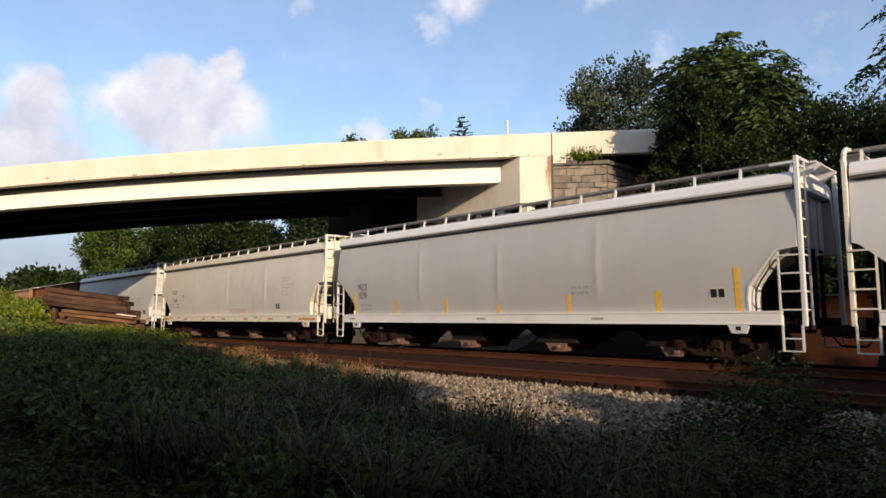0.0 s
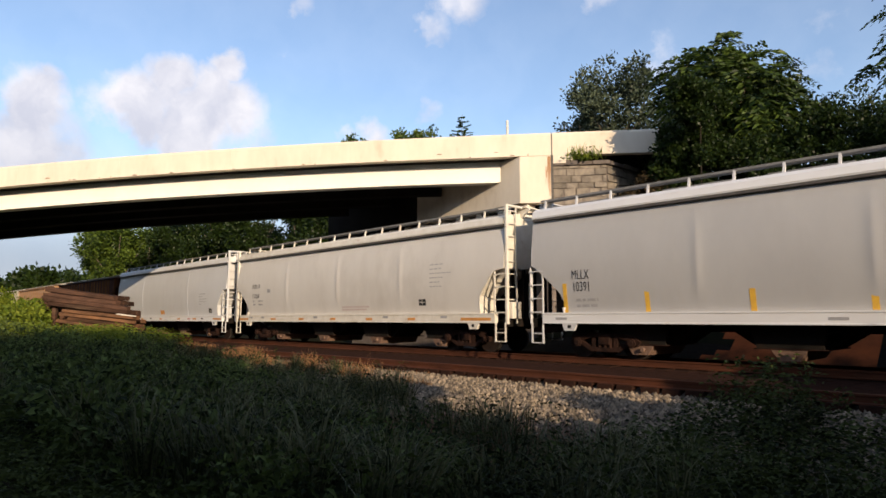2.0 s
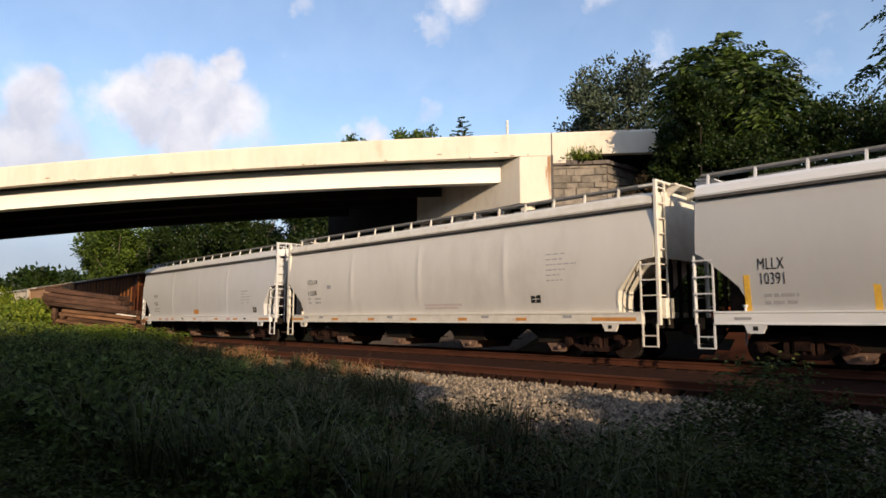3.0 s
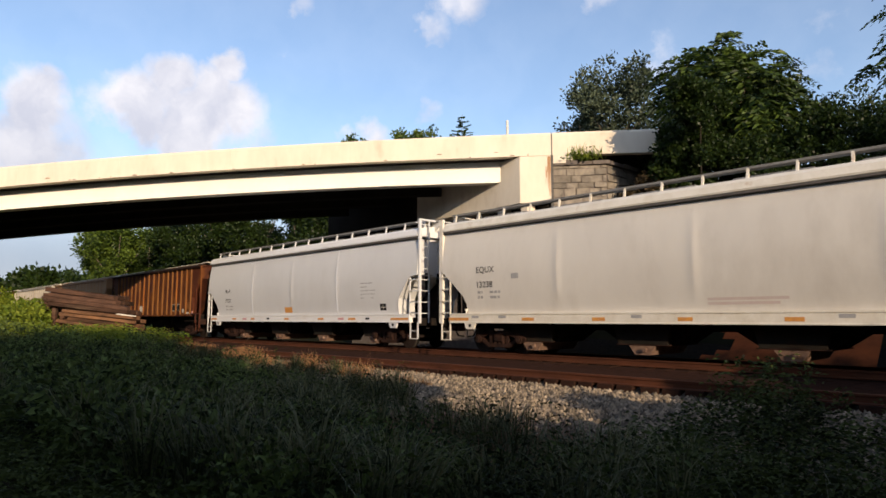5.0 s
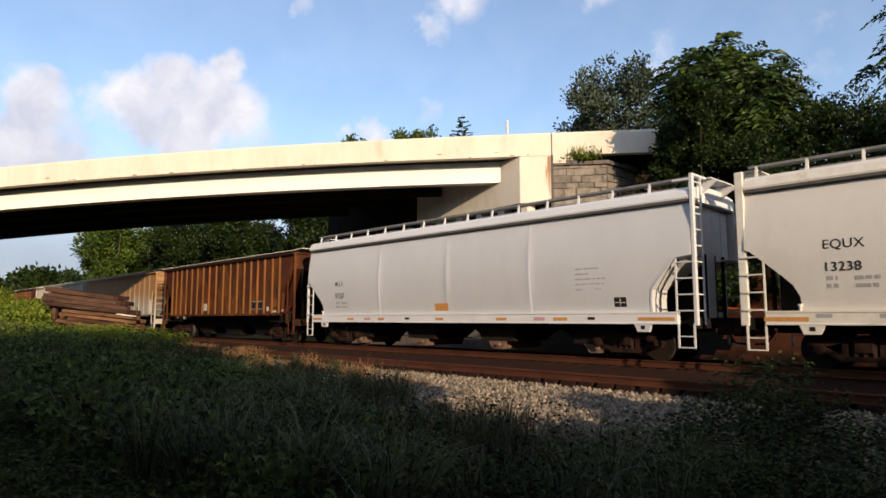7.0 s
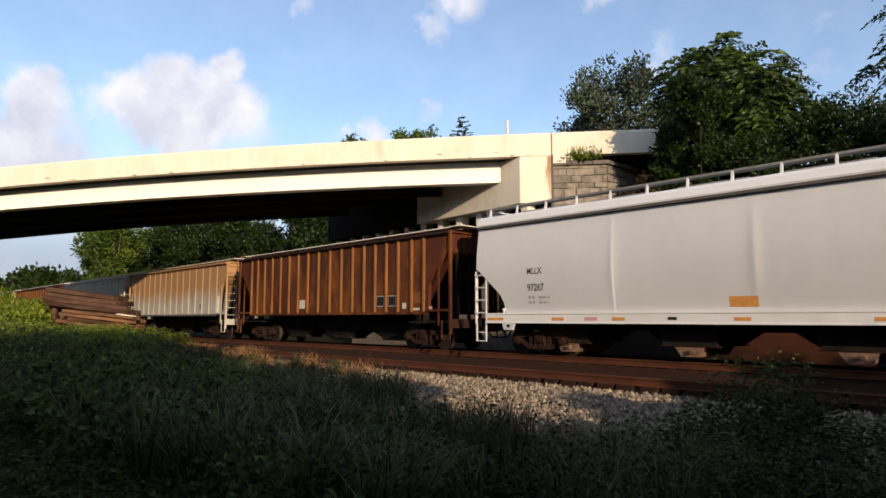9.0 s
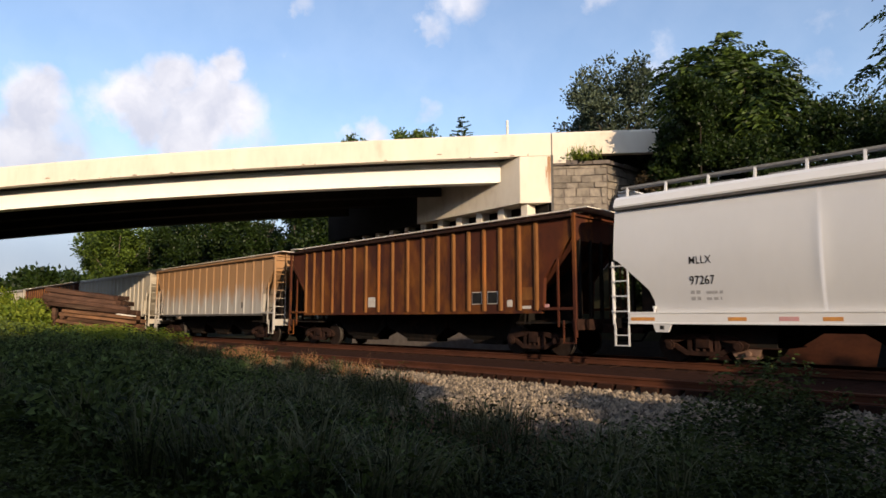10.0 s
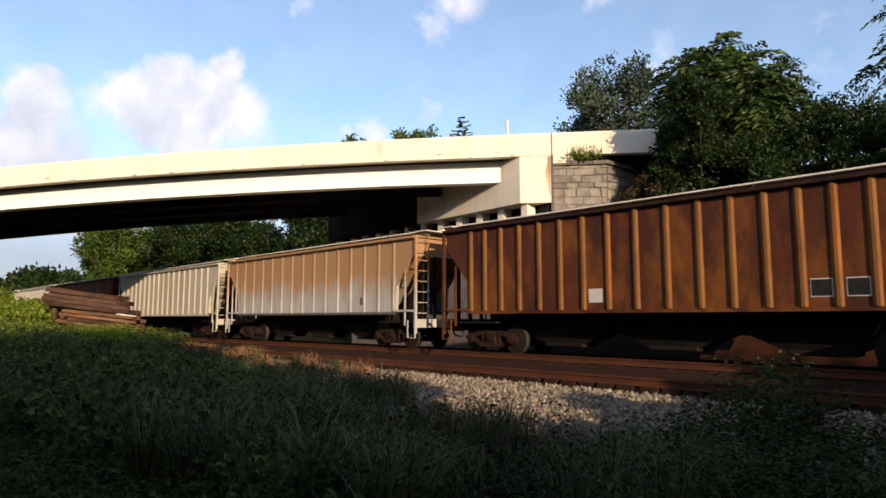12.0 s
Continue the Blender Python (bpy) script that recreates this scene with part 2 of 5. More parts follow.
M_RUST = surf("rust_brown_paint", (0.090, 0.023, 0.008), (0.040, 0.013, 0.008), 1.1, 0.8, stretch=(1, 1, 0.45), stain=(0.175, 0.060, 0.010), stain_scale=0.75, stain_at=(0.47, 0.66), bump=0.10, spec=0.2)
# rust lighter than the side sheet's: sun on the ribs painted in
M_RUSTRIB = surf("sunlit_rust_orange", (0.215, 0.092, 0.024), (0.125, 0.046, 0.013), 2.0, 0.8, stretch=(1, 1, 0.3), spec=0.2, stain=(0.30, 0.085, 0.012), stain_scale=1.1, stain_at=(0.55, 0.75))
M_TAN = banded_paint()
M_IVORY = surf("ivory_car_paint", (0.46, 0.41, 0.33), (0.37, 0.32, 0.25), 1.5, 0.6, stretch=(1, 1, 0.15), stain=(0.26, 0.16, 0.09), stain_scale=0.9, stain_at=(0.58, 0.85))
M_CONC = surf("bridge_concrete", (0.73, 0.65, 0.53), (0.62, 0.54, 0.43), 0.7, 0.85, bump=0.1, stain=(0.44, 0.34, 0.24), stain_scale=0.7, stain_at=(0.58, 0.85), stretch=(1, 1, 0.4))
M_GIRDER = surf("girder_concrete", (0.86, 0.82, 0.73), (0.79, 0.75, 0.66), 0.6, 0.8, bump=0.06, stain=(0.64, 0.56, 0.46), stain_scale=0.5, stain_at=(0.68, 0.9))
# near-black concrete: the shade under the bridge is put into its colour
M_SOFFIT = surf("shade_dark_concrete", (0.022, 0.019, 0.016), (0.014, 0.012, 0.010), 0.8, 0.95, bump=0.1, spec=0.05)
M_STONE = surf("wall_stone", (0.27, 0.23, 0.18), (0.13, 0.11, 0.09), 3.0, 0.9, bump=0.9, each=0.28)
M_COPING = surf("coping_stone", (0.17, 0.14, 0.12), (0.10, 0.08, 0.07), 2.5, 0.9, bump=0.5, each=0.3)
M_RAIL = surf("rusty_rail", (0.10, 0.034, 0.016), (0.055, 0.020, 0.010), 3, 0.75, metal=0.1, stretch=(0.3, 1, 1), spec=0.2)
M_TIE = surf("creosoted_tie", (0.042, 0.019, 0.012), (0.020, 0.010, 0.007), 5, 0.95, stretch=(1, 0.3, 1), bump=0.3, spec=0.1)
M_BALLAST = surf("ballast", (0.27, 0.21, 0.145), (0.105, 0.083, 0.06), 9, 0.9, bump=0.5, island=0.65)
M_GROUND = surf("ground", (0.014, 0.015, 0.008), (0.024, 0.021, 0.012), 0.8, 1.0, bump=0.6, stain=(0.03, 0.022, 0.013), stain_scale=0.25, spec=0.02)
M_BED = surf("ballast_bed", (0.085, 0.068, 0.052), (0.04, 0.033, 0.026), 14, 0.95, bump=0.8)
M_SOIL = bank_soil()
M_TIMBER = surf("old_timber", (0.095, 0.050, 0.033), (0.028, 0.017, 0.013), 3.5, 0.95, stretch=(0.25, 1, 1), bump=0.7, stain=(0.16, 0.10, 0.065), stain_scale=1.2, stain_at=(0.55, 0.75), spec=0.1, each=0.45)
M_TIMBER2 = surf("rusty_timber", (0.17, 0.085, 0.043), (0.06, 0.034, 0.022), 3.5, 0.95, stretch=(0.3, 1, 1), bump=0.7, stain=(0.05, 0.03, 0.02), stain_scale=1.6, stain_at=(0.52, 0.72), spec=0.1, each=0.4)
M_REDBED = surf("rust_stained_bed", (0.040, 0.016, 0.010), (0.020, 0.009, 0.006), 7, 0.95, bump=0.8, spec=0.1)
# ballast darkened beneath the train, its shade held in the colour
M_SHADEBED = surf("shade_dark_ballast", (0.025, 0.02, 0.016), (0.012, 0.010, 0.008), 14, 0.95, bump=0.8, spec=0.05)
M_PALE = leaf_mat("pale_blade", (0.14, 0.15, 0.10), (0.24, 0.24, 0.17), 0.6)
M_BARK = surf("bark", (0.20, 0.16, 0.12), (0.11, 0.085, 0.065), 6, 0.95, stretch=(1, 1, 0.3), bump=0.6)
M_TWIG = surf("dark_twig", (0.035, 0.028, 0.02), (0.02, 0.016, 0.012), 6, 0.95, spec=0.1)
M_LEAF = leaf_mat("sumac_leaf", (0.009, 0.022, 0.004), (0.072, 0.110, 0.016), through_light=0.2, patchy=0.42)
M_LEAF2 = leaf_mat("dusty_leaf", (0.035, 0.050, 0.030), (0.105, 0.13, 0.078), through_light=0.2, patchy=0.4)
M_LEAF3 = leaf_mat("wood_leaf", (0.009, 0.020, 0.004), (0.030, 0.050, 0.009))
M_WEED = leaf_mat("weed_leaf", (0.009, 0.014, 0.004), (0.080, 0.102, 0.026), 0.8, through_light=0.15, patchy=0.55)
M_BUSH = leaf_mat("bush_leaf", (0.014, 0.023, 0.007), (0.135, 0.18, 0.048), 0.75, through_light=0.2, patchy=0.9)
M_GRASS = leaf_mat("grass_blade", (0.030, 0.037, 0.015), (0.178, 0.182, 0.09), 0.65, patchy=0.4)
# sunlit counterpart of the weed green, brightness of the sun in the colour
M_LITGRASS = leaf_mat("sunlit_grass", (0.075, 0.115, 0.010), (0.21, 0.25, 0.025), 0.6, patchy=0.5)
# brighter copy of the wood leaf, sunlight put into its green
M_LEAF4 = leaf_mat("sunlit_wood_leaf", (0.020, 0.040, 0.007), (0.115, 0.165, 0.022), patchy=0.3)
M_REDGRASS = leaf_mat("reddish_grass", (0.16, 0.082, 0.06), (0.31, 0.18, 0.125), 0.7)
M_VINE = leaf_mat("brown_vine_leaf", (0.035, 0.030, 0.014), (0.13, 0.085, 0.040), 0.7)
M_SPALL = surf("spalled_concrete", (0.36, 0.25, 0.15), (0.22, 0.15, 0.10), 5, 0.95, each=0.4)
M_STREAK = surf("rust_streak", (0.30, 0.13, 0.05), (0.48, 0.31, 0.17), 3, 0.9, stretch=(1, 1, 0.2))
M_DRY = leaf_mat("dry_grass", (0.38, 0.23, 0.105), (0.20, 0.085, 0.04), 0.7)

# ---- mesh helpers ----


def addbox(bm, x0, x1, y0, y1, z0, z1, bev=0.0):
    v = [bm.verts.new((x, y, z)) for x in (x0, x1) for y in (y0, y1) for z in (z0, z1)]
    for f in ((0, 1, 3, 2), (4, 6, 7, 5), (0, 4, 5, 1), (2, 3, 7, 6), (0, 2, 6, 4), (1, 5, 7, 3)):
        bm.faces.new([v[i] for i in f])
    if bev:
        bmesh.ops.bevel(bm, geom=list({e for w in v for e in w.link_edges}), offset=bev, segments=1, affect="EDGES")


def addtube(bm, p, q, r=0.02, n=6, r2=None):
    p, q = Vector(p), Vector(q)
    d = (q - p).normalized()
    a = d.orthogonal().normalized()
    b = d.cross(a)
    r2 = r if r2 is None else r2
    A = [bm.verts.new(p + (a * math.cos(k * math.tau / n) + b * math.sin(k * math.tau / n)) * r) for k in range(n)]
    B = [bm.verts.new(q + (a * math.cos(k * math.tau / n) + b * math.sin(k * math.tau / n)) * r2) for k in range(n)]
    for k in range(n):
        bm.faces.new((A[k], A[(k + 1) % n], B[(k + 1) % n], B[k]))
    bm.faces.new(A[::-1])
    bm.faces.new(B)


def addprism(bm, pts, off):
    """A polygon (3D points) drawn out by the vector off."""
    off = Vector(off)
    A = [bm.verts.new(p) for p in pts]
    B = [bm.verts.new(Vector(p) + off) for p in pts]
    n = len(pts)
    bm.faces.new(A)
    bm.faces.new(B[::-1])
    for k in range(n):
        bm.faces.new((A[k], B[k], B[(k + 1) % n], A[(k + 1) % n]))


def part(name, bm, material, parent=None, label="", smooth=False):
    bmesh.ops.recalc_face_normals(bm, faces=bm.faces)
    me = bpy.data.meshes.new(name)
    bm.to_mesh(me)
    bm.free()
    me.materials.append(material)
    if smooth:
        for f in me.polygons:
            f.use_smooth = True
    ob = new(name, me)
    if parent:
        ob.parent = parent
    if label:
        tagged(ob, label)
    return ob


def quads_mesh(name, V, Q, material, parent=None, smooth=False):
    """A mesh from arrays: vertices (n, 3), quads or triangles (m, k)."""
    me = bpy.data.meshes.new(name)
    V, Q = np.asarray(V, np.float32), np.asarray(Q, np.int32)
    me.vertices.add(len(V))
    me.vertices.foreach_set("co", V.ravel())
    k = Q.shape[1]
    me.loops.add(Q.size)
    me.loops.foreach_set("vertex_index", Q.ravel())
    me.polygons.add(len(Q))
    me.polygons.foreach_set("loop_start", np.arange(0, Q.size, k, dtype=np.int32))
    me.polygons.foreach_set("use_smooth", np.full(len(Q), smooth))
    me.update(calc_edges=True)
    me.materials.append(material)
    ob = new(name, me)
    if parent:
        ob.parent = parent
    return ob


def thing(name, x=0, y=0, z=0, label="", category="", group="", kind="", rz=0):
    ob = new(name)
    ob.matrix_basis = pose(x, y, z, 0, 0, rz)
    return tagged(ob, label, category, group, kind)


def B_():
    return bmesh.new()


rng = np.random.default_rng(7)


def leaves(C, D, L, W, droop=0.0):
    """Diamond leaves: roots C (n,3), directions D, lengths L, widths W. Gives vertices and quads."""
    n = len(C)
    D = D / np.linalg.norm(D, axis=1, keepdims=True)
    R = rng.normal(size=(n, 3))
    S = np.cross(D, R)
    S /= np.linalg.norm(S, axis=1, keepdims=True) + 1e-9
    L, W = np.broadcast_to(L, n)[:, None], np.broadcast_to(W, n)[:, None]
    mid = C + D * L * 0.45
    tip = C + D * L
    tip[:, 2] -= droop * L[:, 0]
    V = np.stack([C, mid + S * W * 0.5, tip, mid - S * W * 0.5], 1).reshape(-1, 3)
    Q = np.arange(4 * n).reshape(n, 4)
    return V, Q

# ---- the bridge's lines ----
P0 = Vector((-18.09, 23.61, 0))
DV = Vector((-0.7934, -0.6088, 0))
BACK = Vector((-0.6088, 0.7934, 0))


def sag(L):
    return -0.00105 * (L - 4) ** 2 if L > 4 else -0.0004 * (4 - L) ** 2


def bp(L, q, z):
    return P0 + DV * L + BACK * q + Vector((0, 0, z + sag(L)))


def sweep(bm, profile, Ls):
    rows = [[bm.verts.new(bp(L, q, z)) for q, z in profile] for L in Ls]
    n = len(profile)
    for a, b in zip(rows, rows[1:]):
        for k in range(n):
            bm.faces.new((a[k], a[(k + 1) % n], b[(k + 1) % n], b[k]))
    bm.faces.new(rows[0])
    bm.faces.new(rows[-1][::-1])


def span(a, b, step=1.5):
    n = max(1, round((b - a) / step))
    return [a + (b - a) * k / n for k in range(n + 1)]


TRACK_Y = 17.5


def smooth01(a, b, x):
    t = np.clip((x - a) / (b - a), 0, 1)
    return t * t * (3 - 2 * t)


def ground_z(X, Y):
    """Height of the ground, rail top at 0."""
    X, Y = np.asarray(X, float), np.asarray(Y, float)
    z = np.interp(Y, [-40, 2.0, 6.0, 8.8, 14.0, 14.35, 15.3, 16.2, 19.2, 19.8, 20.4, 3000], [-0.3, -0.45, -0.85, -1.15, -0.60, -0.44, -0.32, -0.215, -0.215, -0.5, -0.6, -0.6])
    near = smooth01(-18, -32, X) * smooth01(13.6, 10.0, Y)
    z = z + near * 0.75
    bank = np.clip((Y - 20.3) * 0.8, 0, None)
    bank = np.minimum(bank + np.clip((Y - 24.5), 0, 3) * 0.2, 8.5)
    road = smooth01(-20, -15, X)
    z = z + road * bank
    z = z + smooth01(-18, -34, X) * np.clip((Y - 26) * 0.12, 0, 3.0)
    amp = np.where((Y > 10) & (Y < 20.5), 0.0, 0.10)
    z = z + amp * (np.sin(X * 1.3 + Y * 0.7) + np.sin(Y * 1.9 - X * 0.8)) * 0.5
    return z


def grid_axis(parts):
    out = []
    for a, b, n in parts:
        out += list(np.linspace(a, b, n, endpoint=False))
    return np.array(out + [parts[-1][1]])


def build_ground():
    gx = grid_axis([(-3000, -200, 12), (-200, -60, 30), (-60, 14, 180), (14, 60, 24), (60, 3000, 12)])
    gy = grid_axis([(-3000, -40, 10), (-40, 0, 20), (0, 13.5, 54), (13.5, 21.5, 64), (21.5, 30, 34), (30, 80, 30), (80, 3000, 14)])
    X, Y = np.meshgrid(gx, gy)
    V = np.stack([X, Y, ground_z(X, Y)], -1).reshape(-1, 3)
    w, h = len(gx), len(gy)
    i = np.arange((h - 1) * (w - 1))
    a = (i // (w - 1)) * w + i % (w - 1)
    Q = np.stack([a, a + 1, a + w + 1, a + w], 1)
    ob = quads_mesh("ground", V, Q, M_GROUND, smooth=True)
    ob.data.materials.append(M_BED)
    ob.data.materials.append(M_SOIL)
    c = V[Q].mean(1)
    idx = np.zeros(len(Q), np.int32)
    idx[(c[:, 1] > np.where(c[:, 0] > -8, 8.6, 12.5)) & (c[:, 1] < 20.2)] = 1
    idx[(c[:, 1] > 20.2) & (c[:, 1] < 24.6) & (c[:, 0] > -9.3 + 0.6 * np.sin(c[:, 1] * 3)) & (c[:, 0] < -4.6)] = 2
    ob.data.materials.append(M_SHADEBED)
    idx[(c[:, 1] > 16.6) & (c[:, 1] < 20.2) | (c[:, 1] > 20.2) & (c[:, 1] < 21.5) & (idx == 0)] = 3
    ob.data.materials.append(M_REDBED)
    idx[(c[:, 1] > 14.2) & (c[:, 1] < 16.6)] = 4
    ob.data.polygons.foreach_set("material_index", idx)
    tagged(ob, "grassy ground, grey ballast bed and red soil bank along the railway", "ground", kind="structure")


build_ground()


# ---- track ----
RAIL = [(-0.075, -0.19), (-0.075, -0.175), (-0.012, -0.155), (-0.012, -0.05), (-0.036, -0.04), (-0.036, 0), (0.036, 0), (0.036, -0.04), (0.012, -0.05), (0.012, -0.155), (0.075, -0.175), (0.075, -0.19)]


def build_track():
    root = thing("railway_track", 0, TRACK_Y, 0, "rusty steel rails on brown timber ties in grey ballast", "track", kind="structure")
    for y, name in ((-0.755, "rail"), (0.755, "rail")):
        bm = B_()
        addprism(bm, [(-400, y + a, b) for a, b in RAIL], (600, 0, 0))
        part(name, bm, M_RAIL, root)
    bm = B_()
    addbox(bm, -0.115, 0.115, -1.40, 1.40, -0.40, -0.205, 0.012)
    addbox(bm, -0.09, 0.09, -0.93, -0.58, -0.205, -0.188)
    addbox(bm, -0.09, 0.09, 0.58, 0.93, -0.205, -0.188)
    me = part("tie", bm, M_TIE, root)
    me.location = (-66, 0, 0)
    me.rotation_euler = (0, 0, 0)
    for k in range(1, 145):
        o = new("tie", me.data)
        o.parent = root
        o.location = (-66 + 0.56 * k + rng.uniform(-0.03, 0.03), rng.uniform(-0.04, 0.04), rng.uniform(-0.012, 0.004))
        o.rotation_euler = (0, 0, rng.uniform(-0.02, 0.02))


build_track()


def build_loose_rail():
    for y, z in ((14.12, 0.0), (14.30, -0.004)):
        root = thing("loose_rail", 0, y, -0.25 + z, "spare rusty rail lying on timber blocks beside the track", "rail", "spare rails")
        bm = B_()
        bm.free()
        for k in range(7):
            x = -62 + 11.9 * k + (3.0 if y > 14.2 else 0)
            bm = B_()
            addprism(bm, [(x + 0.008, a, b) for a, b in RAIL], (11.884, 0, 0))
            length = part("rail_length", bm, M_RAIL, root)
            bm = B_()
            addbox(bm, x - 0.3, x + 0.3, -0.034, -0.014, -0.145, -0.055, 0.004)
            for q in (-0.22, -0.08, 0.08, 0.22):
                addtube(bm, (x + q, -0.034, -0.10), (x + q, -0.05, -0.10), 0.016, 6)
            part("joint_bar", bm, M_RAIL, length)
    root = thing("block_row", 0, 14.2, -0.44, "row of short brown timber blocks under the spare rails", "timber")
    bm = B_()
    addbox(bm, -0.215, 0.215, -0.22, 0.22, -0.22, -0.001, 0.012)
    me = part("block", bm, M_TIE, root)
    me.location = (-30, 0, 0)
    for k in range(1, 66):
        o = new("block", me.data)
        o.parent = root
        o.location = (-30 + 0.56 * k + rng.uniform(-0.05, 0.05), rng.uniform(-0.03, 0.03), rng.uniform(-0.01, 0))
        o.rotation_euler = (0, 0, rng.uniform(-0.06, 0.06))


build_loose_rail()


# ---- bridge ----
def build_bridge():
    root = thing("road_bridge", label="sunlit cream concrete road bridge on deep girders", category="bridge")
    near = [(0, 8.79), (0, 9.78), (0.03, 9.88), (0.22, 9.88), (0.26, 9.3), (0.42, 9.08), (0.42, 8.79)]
    joints = [-5.6, -0.70, 3.2, 9.0, 15.3, 21.5, 27.5, 33.5, 40, 48]
    for a, b in zip(joints, joints[1:]):
        bm = B_()
        sweep(bm, near, span(a + (0.004 if a > 0 else 0.028), b - (0.004 if b > 0 else 0.028)))
        part("parapet_panel", bm, M_CONC, root)
        bm = B_()
        sweep(bm, [(10.3 - q, z) for q, z in near], span(a + 0.012, b - 0.012))
        part("parapet_panel", bm, M_CONC, root)
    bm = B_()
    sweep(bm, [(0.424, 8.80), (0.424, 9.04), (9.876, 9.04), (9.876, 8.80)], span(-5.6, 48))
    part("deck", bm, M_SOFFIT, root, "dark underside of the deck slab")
    # inner girders get the shade-dark concrete, the outer one the pale
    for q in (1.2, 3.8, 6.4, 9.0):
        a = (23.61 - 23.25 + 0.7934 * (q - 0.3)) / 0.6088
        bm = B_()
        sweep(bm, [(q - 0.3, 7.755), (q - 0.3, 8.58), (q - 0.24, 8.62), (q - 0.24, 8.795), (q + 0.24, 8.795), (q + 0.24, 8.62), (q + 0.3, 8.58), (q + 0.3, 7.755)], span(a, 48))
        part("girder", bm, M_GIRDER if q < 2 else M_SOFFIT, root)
    T = Vector((-0.9945, 0.105, 0))
    a, b = bp(0.80, -0.004, 0), bp(-0.66, -0.004, 0)
    bm = B_()
    pts = [Vector((p.x, p.y, 6.53)) for p in (a, b, b + T * 8.3, a + T * 8.3)]
    addprism(bm, pts, (0, 0, 2.24))
    bmesh.ops.bevel(bm, geom=bm.edges[:], offset=0.02, segments=1, affect="EDGES")
    part("abutment_cap", bm, M_CONC, root, "pale concrete abutment cap streaked with rust")
    # rear length of the cap, darkened because it lies in shade
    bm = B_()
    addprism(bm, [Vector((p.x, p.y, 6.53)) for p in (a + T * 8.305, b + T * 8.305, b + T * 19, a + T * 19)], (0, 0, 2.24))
    part("abutment_cap", bm, M_SOFFIT, root, "abutment cap under the deck, coloured dark for its shade")
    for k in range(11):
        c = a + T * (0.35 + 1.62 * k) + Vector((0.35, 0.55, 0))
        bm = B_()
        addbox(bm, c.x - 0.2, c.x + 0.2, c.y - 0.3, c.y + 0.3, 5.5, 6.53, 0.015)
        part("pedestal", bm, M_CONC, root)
    # added dark wall that stands in for the shaded gap behind the pedestals
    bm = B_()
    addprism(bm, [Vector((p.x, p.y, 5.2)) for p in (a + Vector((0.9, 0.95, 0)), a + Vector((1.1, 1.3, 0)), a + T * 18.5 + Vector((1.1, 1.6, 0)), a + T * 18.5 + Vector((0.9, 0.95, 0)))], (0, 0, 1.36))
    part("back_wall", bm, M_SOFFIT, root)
    r = random.Random(3)
    for k in range(9):
        L0, w, top = -0.64 + 0.026 * k + r.uniform(-0.01, 0.01), r.uniform(0.012, 0.035), 8.74 if k < 6 else r.uniform(7.9, 8.4)
        low = r.uniform(6.6, 7.6) if k < 6 else top - r.uniform(0.3, 0.9)
        bm = B_()
        addprism(bm, [bp(L0 + w * 0.3, -0.010, low), bp(L0 + w * 0.7, -0.010, low), bp(L0 + w, -0.010, top - 0.2), bp(L0 + w, -0.010, top), bp(L0, -0.010, top), bp(L0, -0.010, top - 0.2)], BACK * 0.004)
        part("rust_streak", bm, M_STREAK, root, "thin rust streak below the joint")
    # chipped and stained spots along the parapet's foot
    for k in range(26):
        L, w, z, hh = r.uniform(-0.4, 36), r.uniform(0.05, 0.28), r.choice((8.80, 8.80, 8.82, 9.0)), r.uniform(0.03, 0.09)
        bm = B_()
        addprism(bm, [bp(L - w * 0.5, -0.004, z), bp(L + w * 0.5, -0.004, z), bp(L + w * 0.42, -0.004, z + hh * 0.6), bp(L + w * 0.1, -0.004, z + hh), bp(L - w * 0.35, -0.004, z + hh * 0.7)], BACK * 0.003)
        part("spall_spot", bm, M_SPALL, root)
    bm = B_()
    sweep(bm, [(0.0, 8.40), (0.0, 8.786), (0.4, 8.786), (0.4, 8.40)], [-1.7, -0.76])
    part("wing_block", bm, M_CONC, root)
    bm = B_()
    sweep(bm, [(0.03, 5.6), (0.03, 9.84), (0.2, 9.84), (0.2, 5.6)], [-0.76, -0.64])
    part("joint_filler", bm, M_SEAM, root)
    bm = B_()
    addprism(bm, [Vector((p.x, p.y, -1)) for p in (bp(47, -0.3, 0), bp(49, -0.3, 0), bp(49, 9.5, 0), bp(47, 9.5, 0))], (0, 0, 7.8))
    part("abutment", bm, M_CONC, root)


build_bridge()


